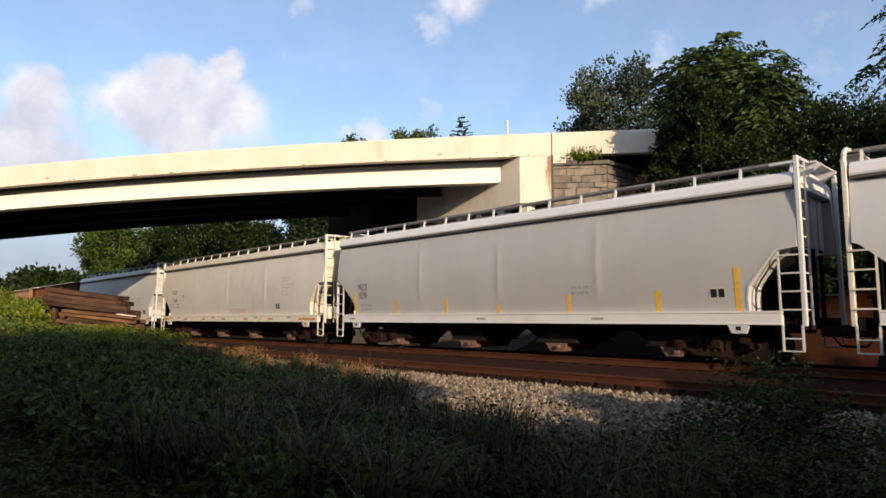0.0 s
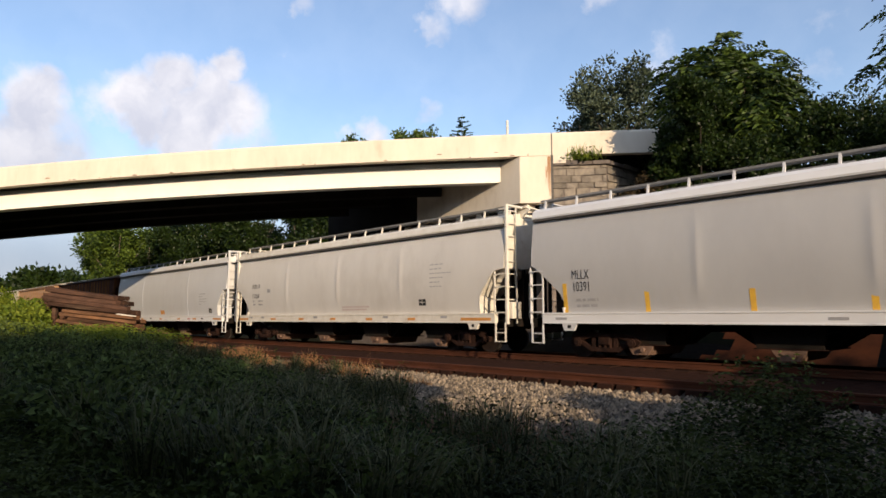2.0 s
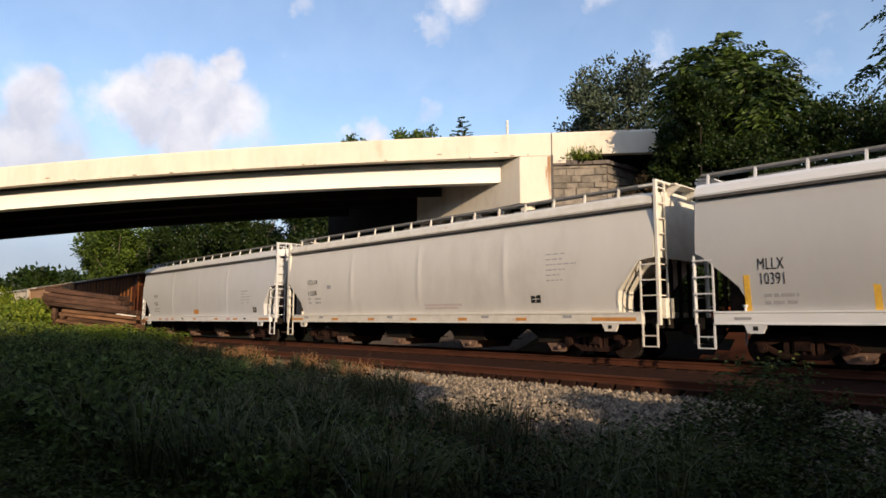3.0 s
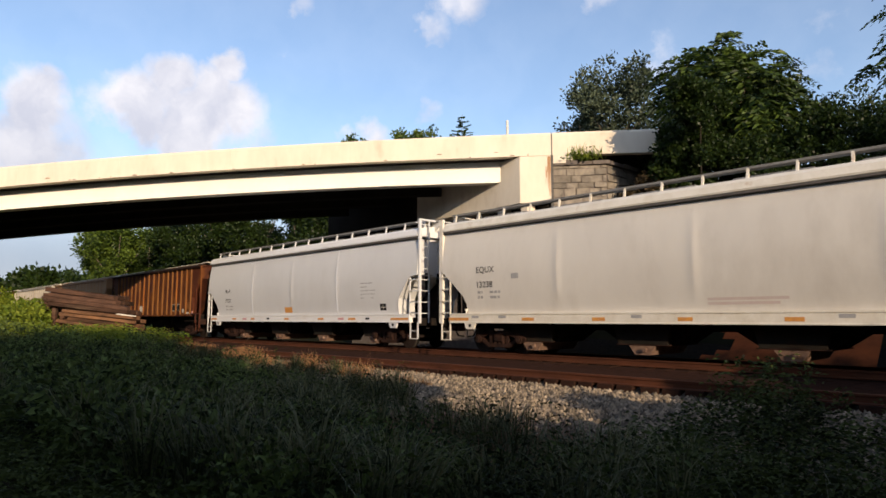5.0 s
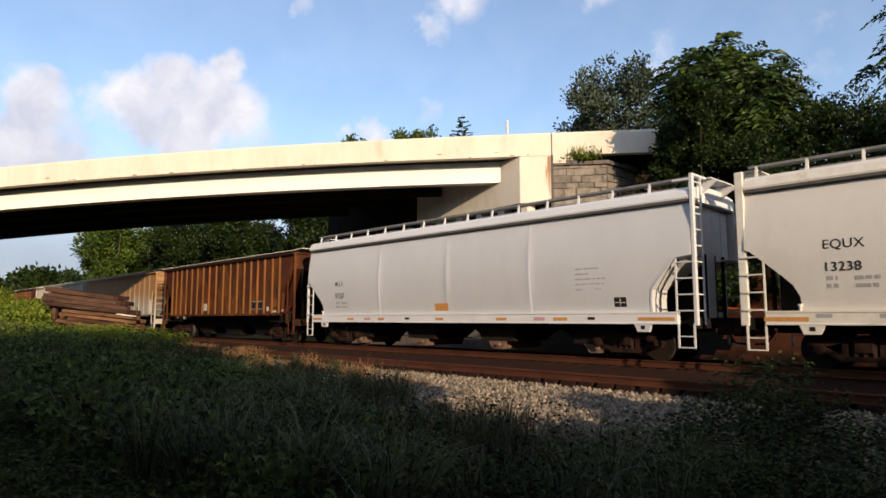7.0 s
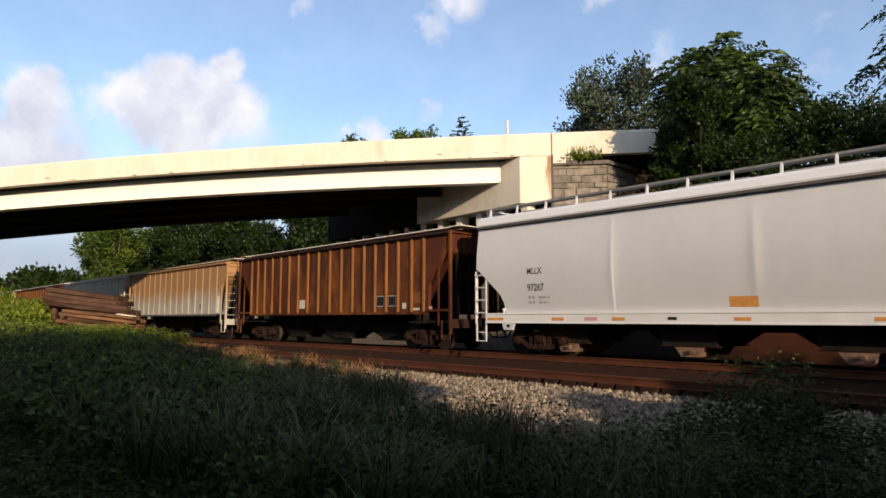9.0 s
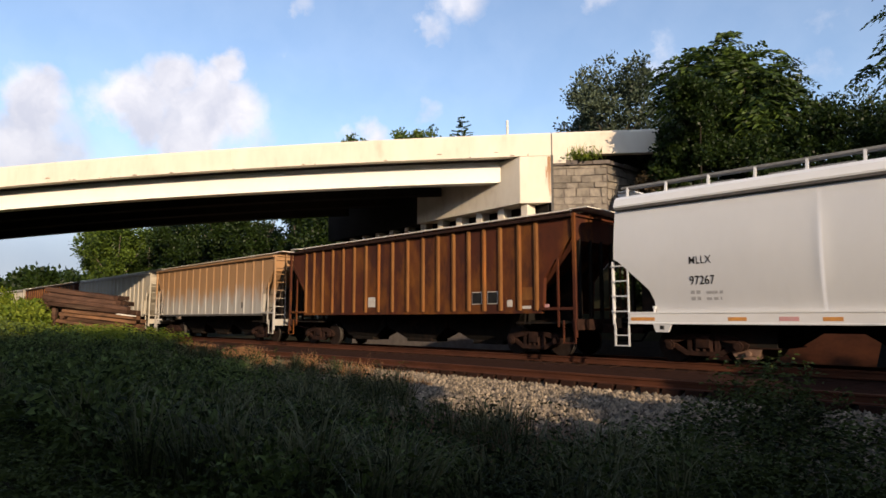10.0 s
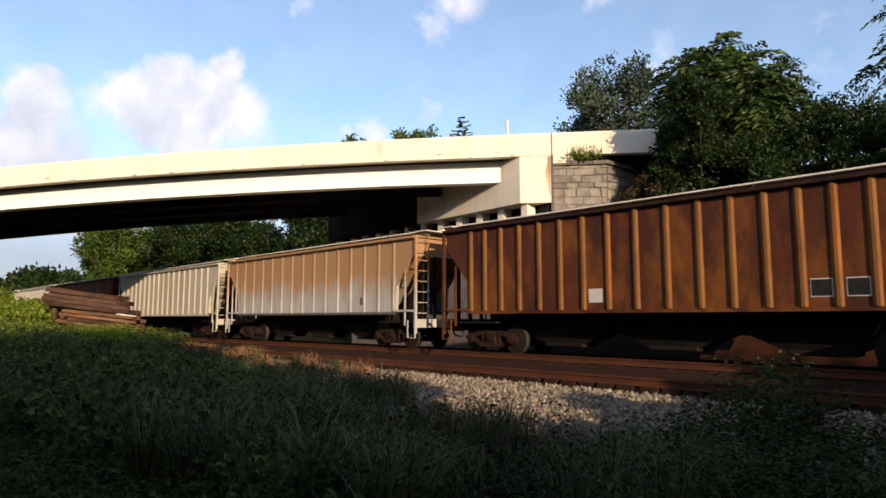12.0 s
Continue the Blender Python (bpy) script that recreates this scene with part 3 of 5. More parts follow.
def build_wall():
    root = thing("retaining_wall", label="grey-brown stone-faced retaining wall with dark coping", category="wall", kind="structure")
    T = Vector((-0.9945, 0.105, 0))
    c0, c1 = bp(-0.72, 0.16, 0), bp(-3.2, 0.16, 0)
    c2 = c1 + Vector((0.15, 4.5, 0))
    low = c0 + T * 18.5

    def face(p, q, z0, z1, thick, seed):
        """Rough blocks in courses between p and q."""
        rnd = random.Random(seed)
        d = (q - p)
        n = Vector((d.y, -d.x, 0)).normalized()
        length = d.length
        d.normalize()
        z = z0
        while z < z1 - 0.05:
            h = min(rnd.choice((0.26, 0.34, 0.42, 0.52)), z1 - z)
            x = 0
            while x < length - 0.02:
                w = min(rnd.uniform(0.35, 1.0), length - x)
                o = rnd.uniform(-0.03, 0.03)
                bm = B_()
                A = [p + d * (x + 0.02) + Vector((0, 0, z + 0.018)), p + d * (x + w - 0.02) + Vector((0, 0, z + 0.018)),
                     p + d * (x + w - 0.02) + Vector((0, 0, z + h - 0.018)), p + d * (x + 0.02) + Vector((0, 0, z + h - 0.018))]
                addprism(bm, [v - n * thick for v in A], n * (thick + 0.03 + o))
                for v in bm.verts:
                    v.co += d * rnd.uniform(-0.018, 0.018) + n * rnd.uniform(-0.025, 0.025) + Vector((0, 0, rnd.uniform(-0.018, 0.018)))
                part("stone", bm, M_STONE, root)
                x += w
            z += h

    face(c0, c1, 5.6, 8.3, 0.2, 1)
    face(c1, c2, 6.4, 8.3, 0.2, 2)
    bm = B_()
    for p, q, z1 in ((c0, c1, 8.28), (c1, c2, 8.28), (low, c0 + Vector((0, -0.25, 0)), 5.6)):
        d = (q - p).normalized()
        n = Vector((d.y, -d.x, 0))
        addprism(bm, [Vector((v.x, v.y, -1)) for v in (p - n * 0.02, q - n * 0.02, q - n * 0.4, p - n * 0.4)], (0, 0, z1 + 1))
    part("wall_core", bm, M_COPING, root)
    rnd = random.Random(4)
    for p, q in ((c0, c1), (c1, c2)):
        d = q - p
        n = Vector((d.y, -d.x, 0)).normalized()
        count = round(d.length / 0.62)
        for k in range(count):
            u, v = p + d * (k / count) + d.normalized() * 0.008, p + d * ((k + 1) / count) + d.normalized() * (0.12 if k == count - 1 else -0.008)
            o, t = rnd.uniform(0.10, 0.17), rnd.uniform(0.15, 0.24)
            bm = B_()
            addprism(bm, [Vector((w.x, w.y, 8.30 + rnd.uniform(-0.01, 0.01))) for w in (u + n * o, v + n * o, v - n * 0.4, u - n * 0.4)], (0, 0, t))
            part("coping_stone", bm, M_COPING, root)


build_wall()


# ---- rail cars ----
SPEED = 5.277
MOVING, WHEELSETS = [], []


def add_truck(car, x):
    """A four-wheel truck under a car: bolster, two side frames, two wheelsets."""
    bm = B_()
    addbox(bm, -0.2, 0.2, -1.1, 1.1, 0.38, 0.72, 0.03)
    tr = part("truck", bm, M_TRUCK, car, "rusty cast-steel truck")
    tr.location = (x, 0, 0)
    for s in (-1, 1):
        bm = B_()
        y = s * 1.0
        upper = [(-1.14, 0.50), (-0.95, 0.66), (-0.45, 0.75), (0.45, 0.75), (0.95, 0.66), (1.14, 0.50), (1.08, 0.38), (0.86, 0.49), (0.42, 0.61), (-0.42, 0.61), (-0.86, 0.49), (-1.08, 0.38)]
        lower = [(-0.97, 0.50), (-0.46, 0.20), (0.46, 0.20), (0.97, 0.50), (0.80, 0.515), (0.39, 0.32), (-0.39, 0.32), (-0.80, 0.515)]
        addprism(bm, [(a, y - 0.07, b) for a, b in upper], (0, 0.14, 0))
        addprism(bm, [(a, y - 0.066, b) for a, b in lower], (0, 0.132, 0))
        for a in (-0.36, 0.36):
            addbox(bm, a - 0.06, a + 0.06, y - 0.06, y + 0.06, 0.30, 0.63)
        for a in (-0.18, 0.0, 0.18):
            addtube(bm, (a, y + s * 0.01, 0.31), (a, y + s * 0.01, 0.62), 0.07, 8)
        for a in (-0.89, 0.89):
            addtube(bm, (a, y, 0.46), (a, y + s * 0.13, 0.46), 0.13, 10)
            addtube(bm, (a, y + s * 0.13, 0.46), (a, y + s * 0.17, 0.46), 0.085, 8)
        part("side_frame", bm, M_TRUCK, tr)
    for a in (-0.89, 0.89):
        bm = B_()
        addtube(bm, (0, -1.05, 0), (0, 1.05, 0), 0.075, 8)
        for s in (-1, 1):
            addtube(bm, (0, s * 0.69, 0), (0, s * 0.80, 0), 0.455, 24)
            addtube(bm, (0, s * 0.66, 0), (0, s * 0.69, 0), 0.485, 24)
        w = part("wheelset", bm, M_WHEEL, tr)
        w.data.materials.append(M_TREAD)
        for f in w.data.polygons:
            if len(f.vertices) == 4 and f.center.xz.length > 0.4:
                f.material_index = 1
        w.location = (a, 0, 0.455)
        WHEELSETS.append((w, a))


def add_coupler(car, L, s):
    bm = B_()
    addbox(bm, s * (L / 2 - 0.1), s * (L / 2 + 0.46), -0.09, 0.09, 0.72, 0.98, 0.02)
    addbox(bm, s * (L / 2 + 0.36), s * (L / 2 + 0.56), -0.19, 0.16, 0.69, 1.01, 0.04)
    part("coupler", bm, M_TRUCK, car)
    bm = B_()
    addtube(bm, (s * (L / 2 - 0.05), 0.35, 0.85), (s * (L / 2 + 0.2), 0.35, 0.5), 0.03, 6)
    addtube(bm, (s * (L / 2 + 0.2), 0.35, 0.5), (s * (L / 2 + 0.5), 0.35, 0.48), 0.03, 6)
    part("brake_hose", bm, M_BLACK, car)


def add_stencil(car, text, x, z, size, y, mat=None, squeeze=1.0):
    cu = bpy.data.curves.new("stencil", "FONT")
    cu.body, cu.size, cu.extrude, cu.offset = text, size, 0.001, 0.001 if squeeze > 0.7 else -0.004
    cu.space_character = 1.05
    tmp = new("stencil", cu)
    bpy.context.view_layer.update()
    me = bpy.data.meshes.new_from_object(tmp.evaluated_get(bpy.context.evaluated_depsgraph_get()))
    bpy.data.objects.remove(tmp)
    for v in me.vertices:
        v.co.z = side_y(z + v.co.y) + 0.005 + (0.001 if v.co.z > 0 else -0.001)
    me.materials.clear()
    me.materials.append(mat or M_BLACK)
    ob = new("stencil", me)
    ob.parent = car
    ob.matrix_basis = pose(x, 0, z, 90, 0, 0) @ Matrix.Diagonal((squeeze, 1, 1, 1))
    tagged(ob, "stencilled marking " + text.replace("\n", " "))
    return ob


def patch(car, name, x0, x1, z0, z1, y, mat, label=""):
    """A thin painted or taped patch; on a rounded side it follows the side's curve."""
    bm = B_()
    if -1.585 < y < -1.51:
        lift = 0.007 if name == "panel_square" else 0.003
        n = max(1, math.ceil((z1 - z0) / 0.1))
        zs = [z0 + (z1 - z0) * k / n for k in range(n + 1)]
        ring = [(-side_y(z) - lift, z) for z in zs] + [(-side_y(z) + 0.02, z) for z in reversed(zs)]
        addprism(bm, [(x0, p, z) for p, z in ring], (x1 - x0, 0, 0))
    else:
        y = -1.588 if y < -1.60 else y
        addbox(bm, x0, x1, y - 0.0015, y + 0.02, z0, z1)
    return part(name, bm, mat, car, label)


def side_y(z):
    """How far the rounded side stands out at the height z."""
    return 1.42 + 0.165 * math.sin(math.pi * min(max((z - 1.1) / 3.2, 0), 1))


def smooth_hopper(x0, L, key, label, creases=(-3.8, 0.05, 3.8)):
    """A covered hopper with rounded smooth sides; the lower corners of the sides are cut away."""
    car = thing("covered_hopper", x0, TRACK_Y, 0, label, "rail car", "freight train")
    MOVING.append((car, x0))
    paint = M_PAINT[key]
    trim = M_TRIM[key]
    h = L / 2
    # core with sloped end sheets
    bm = B_()
    prof = [(-h + 2.9, 1.1), (h - 2.9, 1.1), (h - 0.3, 2.76), (h - 0.3, 4.22), (-h + 0.3, 4.22), (-h + 0.3, 2.76)]
    addprism(bm, [(x, -1.37, z) for x, z in prof], (0, 2.74, 0))
    part("body", bm, paint, car)
    # side skins with a bulge and cut corners
    cutz = [1.20, 1.36, 1.65, 1.92, 2.12, 2.55, 2.74, 2.80, 3.0, 3.3, 3.6, 3.85, 4.05, 4.25]
    cutx = [h - 1.27, h - 1.25, h - 1.23, h - 1.10, h - 0.90, h - 0.42, h - 0.20, h - 0.07, h - 0.07, h - 0.07, h - 0.07, h - 0.07, h - 0.07, h - 0.07]
    boxy = [h - 1.22, h - 1.22, h - 1.22, h - 1.17, h - 1.02, h - 0.66, h - 0.50, h - 0.07, h - 0.07, h - 0.07, h - 0.07, h - 0.07, h - 0.07, h - 0.07]
    ends = {-1: cutx, 1: boxy}
    for s in (-1, 1):
        bm = B_()
        rows, inner = [], []
        flat = h - 1.5
        mid = sorted([flat * (k / 18 - 1) for k in range(1, 36)] + [m + d for m in creases for d in (-0.34, -0.22, -0.13, -0.06, 0.0, 0.06, 0.13, 0.22, 0.34)])
        for z, r, q in zip(cutz, cutx, boxy):
            xs = [-flat - (r - flat) * k / 4 for k in (4, 3, 2, 1, 0)] + mid + [flat + (q - flat) * k / 4 for k in range(5)]
            up = smooth01(1.55, 2.2, z) * smooth01(4.0, 3.4, z)
            dent = [0.004 * math.sin(x * 1.3 + x0) * math.sin(z * 2.3) + sum(0.017 * up * math.exp(-(((x - m) / 0.12) ** 2)) for m in creases) for x in xs]
            rows.append([bm.verts.new((x, s * (side_y(z) + d), z)) for x, d in zip(xs, dent)])
            inner.append([bm.verts.new((x, s * (side_y(z) - 0.035), z)) for x in xs])
        for grid in (rows, inner):
            for a, b in zip(grid, grid[1:]):
                for k in range(len(xs) - 1):
                    bm.faces.new((a[k], a[k + 1], b[k + 1], b[k]))
        skin = part("side_sheet", bm, paint, car, smooth=True)
        bm = B_()
        for e in (-1, 1):
            for (z0, r0), (z1, r1) in zip(list(zip(cutz, ends[e]))[7:], list(zip(cutz, ends[e]))[8:]):
                addprism(bm, [(e * r0, s * side_y(z0), z0), (e * r1, s * side_y(z1), z1), (e * r1 - e * 0.01, s * side_y(z1), z1), (e * r0 - e * 0.01, s * side_y(z0), z0)], (0, -s * 0.12, 0))
        tagged(part("sheet_edge", bm, trim, car), kind="stuff")
        # flanges round the cut corners
        for e in (-1, 1):
            bm = B_()
            pts = [Vector((e * r, s * (side_y(z) + (0.012 if e > 0 else -0.02)), z)) for z, r in zip(cutz[:8], ends[e][:8])]
            A = [bm.verts.new(p) for p in pts]
            deep = 0.85 if e > 0 else 0.2
            Bv = [bm.verts.new(p + Vector((0, -s * deep, 0))) for p in pts]
            C = [bm.verts.new(p + Vector((-e * 0.05, -s * deep, 0.02))) for p in pts]
            D = [bm.verts.new(p + Vector((-e * 0.05, 0, 0.02))) for p in pts]
            for ring in zip((A, Bv, C, D), (Bv, C, D, A)):
                for k in range(7):
                    bm.faces.new((ring[0][k], ring[0][k + 1], ring[1][k + 1], ring[1][k]))
            part("corner_flange", bm, trim, car)
            if e > 0:
                continue
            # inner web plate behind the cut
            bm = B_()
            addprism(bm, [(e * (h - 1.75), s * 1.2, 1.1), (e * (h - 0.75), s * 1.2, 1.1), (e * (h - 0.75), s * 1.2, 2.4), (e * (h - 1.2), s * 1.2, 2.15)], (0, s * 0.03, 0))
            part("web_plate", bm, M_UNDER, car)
    # roof with a pale shoulder
    bm = B_()
    prof = [(-1.555, 4.27), (-1.565, 4.32), (-1.50, 4.50), (-1.36, 4.60), (-0.7, 4.70), (0, 4.73), (0.7, 4.70), (1.36, 4.60), (1.50, 4.50), (1.565, 4.32), (1.555, 4.27)]
    addprism(bm, [(-h + 0.10, y, z) for y, z in prof], (L - 0.2, 0, 0))
    part("roof", bm, M_CREAM if key == "B" else M_ROOF, car)
    for s in (-1, 1):
        # dark strip for the seam, the eave's shadow put into its colour
        bm = B_()
        addbox(bm, -h + 0.12, h - 0.12, s * 1.47 - 0.075, s * 1.47 + 0.075, 4.20, 4.268)
        part("eave_seam_shade", bm, M_SEAM, car)
        # running board along each side of the hatches
        bm = B_()
        addprism(bm, [(-h + 0.05, s * y, z) for y, z in ((0.58, 4.93), (0.58, 4.96), (1.02, 4.96), (1.02, 4.90), (0.985, 4.90), (0.985, 4.93))], (L - 0.1, 0, 0))
        part("running_board", bm, M_GRATING, car, "grey steel grating running board")
        count = round(L / 1.2)
        for k in range(count + 1):
            x = -h + 0.25 + (L - 0.5) * k / count
            bm = B_()
            addprism(bm, [(x - 0.03, s * 1.10, 4.56), (x - 0.03, s * 1.03, 4.56), (x - 0.03, s * 0.98, 4.93), (x - 0.03, s * 1.02, 4.93)], (0.06, 0, 0))
            part("bracket", bm, trim, car)
    for k in range(6):
        x = -h + 2 + (L - 4) * k / 5
        bm = B_()
        addbox(bm, x - 1.0, x + 1.0, -0.35, 0.35, 4.68, 4.86, 0.03)
        part("hatch", bm, M_GRATING, car)
    for s in (-1, 1):
        bm = B_()
        addprism(bm, [(-h + 0.48, s * y, z) for y, z in ((1.42, 1.01), (1.60, 1.01), (1.60, 1.045), (1.585, 1.055), (1.585, 1.28), (1.60, 1.29), (1.60, 1.335), (1.42, 1.335))], (L - 0.96, 0, 0))
        part("side_sill", bm, M_CREAM if key == "B" else M_ROOF, car)
    full = key in ("B", "Z")
    for e in (-1, 1):
        for s in (-1, 1):
            # corner ladder: inner stile, rungs that run round the corner post
            bm = B_()
            addbox(bm, e * (h - 0.49) - 0.02, e * (h - 0.49) + 0.02, s * 1.56 - 0.022, s * 1.56 + 0.022, 1.30, 2.72)
            for k in range(4):
                addbox(bm, min(e * (h - 0.50), e * (h + 0.03)), max(e * (h - 0.50), e * (h + 0.03)), s * 1.575 - 0.016, s * 1.575 + 0.016, 1.34 + 0.42 * k, 1.375 + 0.42 * k)
            part("ladder", bm, trim, car)
            bm = B_()
            for xx in (h - 0.47, h - 0.05):
                addbox(bm, e * xx - 0.022, e * xx + 0.022, s * 1.545 - 0.02, s * 1.545 + 0.02, 0.40, 1.02)
            for zz in (0.415, 0.70):
                addbox(bm, e * (h - 0.26) - 0.21, e * (h - 0.26) + 0.21, s * 1.545 - 0.02, s * 1.545 + 0.02, zz - 0.015, zz + 0.015)
            part("sill_step", bm, trim, car)
            tall = e > 0 or full
            wide = 0.095 if (key == "B" and e < 0) else 0.05 if tall else 0.026
            head = (4.90 if e > 0 else 4.74) if tall else 2.76
            bent = key == "Z" and e < 0
            bm = B_()
            addbox(bm, e * h - wide, e * h + wide, s * 1.50 - 0.055, s * 1.50 + 0.055, 0.98, 4.62 if bent else head, 0.012)
            if bent:
                path = [(1.50, 4.60), (1.47, 4.74), (1.38, 4.86), (1.22, 4.94), (0.98, 4.96)]
                for (ya, za), (yb, zb) in zip(path, path[1:]):
                    addtube(bm, (e * h, s * ya, za), (e * h, s * yb, zb), 0.055, 8)
            elif e > 0:
                addbox(bm, h - 0.05, h + 0.05, min(s * 1.55, s * 0.62), max(s * 1.55, s * 0.62), 4.86, 4.93, 0.012)
                addbox(bm, h - 0.75, h - 0.04, s * 1.02 - 0.03, s * 1.02 + 0.03, 4.88, 4.93)
            part("corner_post", bm, trim, car)
        # end ladder beside the post
        y = -1.5 * e
        bm = B_()
        addbox(bm, e * (h + 0.03) - 0.022, e * (h + 0.03) + 0.022, y + e * 0.44 - 0.022, y + e * 0.44 + 0.022, 1.0, 4.9)
        for k in range(9):
            addbox(bm, e * (h + 0.03) - 0.014, e * (h + 0.03) + 0.014, min(y, y + e * 0.44), max(y, y + e * 0.44), 1.34 + 0.42 * k, 1.372 + 0.42 * k)
        part("end_ladder", bm, trim, car)
        for yy in (-0.62, 0.62):
            bm = B_()
            addprism(bm, [(e * (h - 0.25), yy - 0.03, 4.86), (e * (h + 0.28), yy - 0.03, 4.86), (e * (h + 0.28), yy - 0.03, 4.80), (e * (h - 0.2), yy - 0.03, 4.45)], (0, 0.06, 0))
            part("walk_bracket", bm, trim, car)
        bm = B_()
        addprism(bm, [(e * (h - 2.85), -0.03, 1.09), (e * (h - 0.34), -0.03, 1.09), (e * (h - 0.34), -0.03, 2.72)], (0, 0.06, 0))
        part("shear_plate", bm, M_UNDER, car)
        if key == "C":
            bm = B_()
            addbox(bm, e * (h - 0.27) - 0.06, e * (h - 0.27) + 0.06, -0.22, 0.22, 1.1, 3.0, 0.015)
            part("centre_post", bm, paint, car)
        if key == "B" and e > 0:
            bm = B_()
            addbox(bm, h - 0.12, h - 0.05, -1.46, 1.46, 2.80, 4.55, 0.02)
            part("end_panel", bm, trim, car, "cream end panel")
            bm = B_()
            addbox(bm, h - 0.06, h + 0.16, -1.42, -0.98, 1.16, 1.70, 0.02)
            part("brake_box", bm, trim, car, "cream steel brake box")
        if e < 0:
            bm = B_()
            addtube(bm, (-h + 1.22, -1.50, 1.33), (-h + 1.22, -1.50, 1.42), 0.03, 8)
            addtube(bm, (-h + 1.22, -1.50, 1.42), (-h + 1.22, -1.50, 1.49), 0.045, 8, 0.06)
            part("sill_knob", bm, trim, car)
        bm = B_()
        addbox(bm, e * (h + 0.0) - 0.2, e * (h + 0.0) + 0.2, -0.75, 0.75, 4.88, 4.91)
        part("end_walk", bm, trim, car)
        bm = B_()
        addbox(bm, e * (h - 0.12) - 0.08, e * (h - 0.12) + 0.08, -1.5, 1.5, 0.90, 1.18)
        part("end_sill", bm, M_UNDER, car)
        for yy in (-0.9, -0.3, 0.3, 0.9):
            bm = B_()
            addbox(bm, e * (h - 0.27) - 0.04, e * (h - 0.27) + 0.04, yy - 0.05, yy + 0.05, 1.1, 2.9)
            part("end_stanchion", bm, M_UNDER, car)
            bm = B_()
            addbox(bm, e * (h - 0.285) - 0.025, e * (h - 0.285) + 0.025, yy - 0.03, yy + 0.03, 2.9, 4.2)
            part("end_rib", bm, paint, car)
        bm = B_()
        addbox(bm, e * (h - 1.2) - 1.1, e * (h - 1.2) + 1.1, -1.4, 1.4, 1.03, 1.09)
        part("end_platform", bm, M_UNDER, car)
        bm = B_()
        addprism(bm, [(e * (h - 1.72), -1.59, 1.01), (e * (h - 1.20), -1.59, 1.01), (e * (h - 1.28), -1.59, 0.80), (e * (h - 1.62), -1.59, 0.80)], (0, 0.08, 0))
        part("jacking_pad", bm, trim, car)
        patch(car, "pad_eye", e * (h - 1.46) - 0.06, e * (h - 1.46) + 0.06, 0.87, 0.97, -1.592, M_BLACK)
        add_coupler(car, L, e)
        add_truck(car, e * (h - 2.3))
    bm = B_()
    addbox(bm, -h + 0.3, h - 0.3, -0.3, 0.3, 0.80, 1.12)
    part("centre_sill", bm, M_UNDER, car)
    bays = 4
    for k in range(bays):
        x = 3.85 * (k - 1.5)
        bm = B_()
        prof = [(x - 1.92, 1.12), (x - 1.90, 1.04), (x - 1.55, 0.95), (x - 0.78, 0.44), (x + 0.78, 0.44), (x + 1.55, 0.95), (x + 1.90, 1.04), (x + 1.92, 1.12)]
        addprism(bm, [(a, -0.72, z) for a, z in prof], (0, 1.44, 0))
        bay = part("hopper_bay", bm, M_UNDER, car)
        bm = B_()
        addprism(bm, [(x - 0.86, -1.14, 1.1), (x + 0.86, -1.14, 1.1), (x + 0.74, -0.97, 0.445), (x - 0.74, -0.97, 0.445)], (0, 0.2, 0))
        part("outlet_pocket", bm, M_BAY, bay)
        bm = B_()
        addbox(bm, x - 0.80, x + 0.80, -1.0, 1.0, 0.415, 0.442)
        part("outlet_flange", bm, M_TRUCK, bay)
        bm = B_()
        addprism(bm, [(x - 0.40, -1.0, 0.40), (x + 0.40, -1.0, 0.40), (x + 0.22, -1.0, 0.15), (x - 0.22, -1.0, 0.15)], (0, 2.0, 0))
        part("outlet_gate", bm, M_SHAFT, bay)
        bm = B_()
        addtube(bm, (x + 0.1, -1.09, 0.29), (x + 0.1, -0.99, 0.29), 0.06, 8)
        part("gate_shaft", bm, M_SHAFT, bay)
    return car


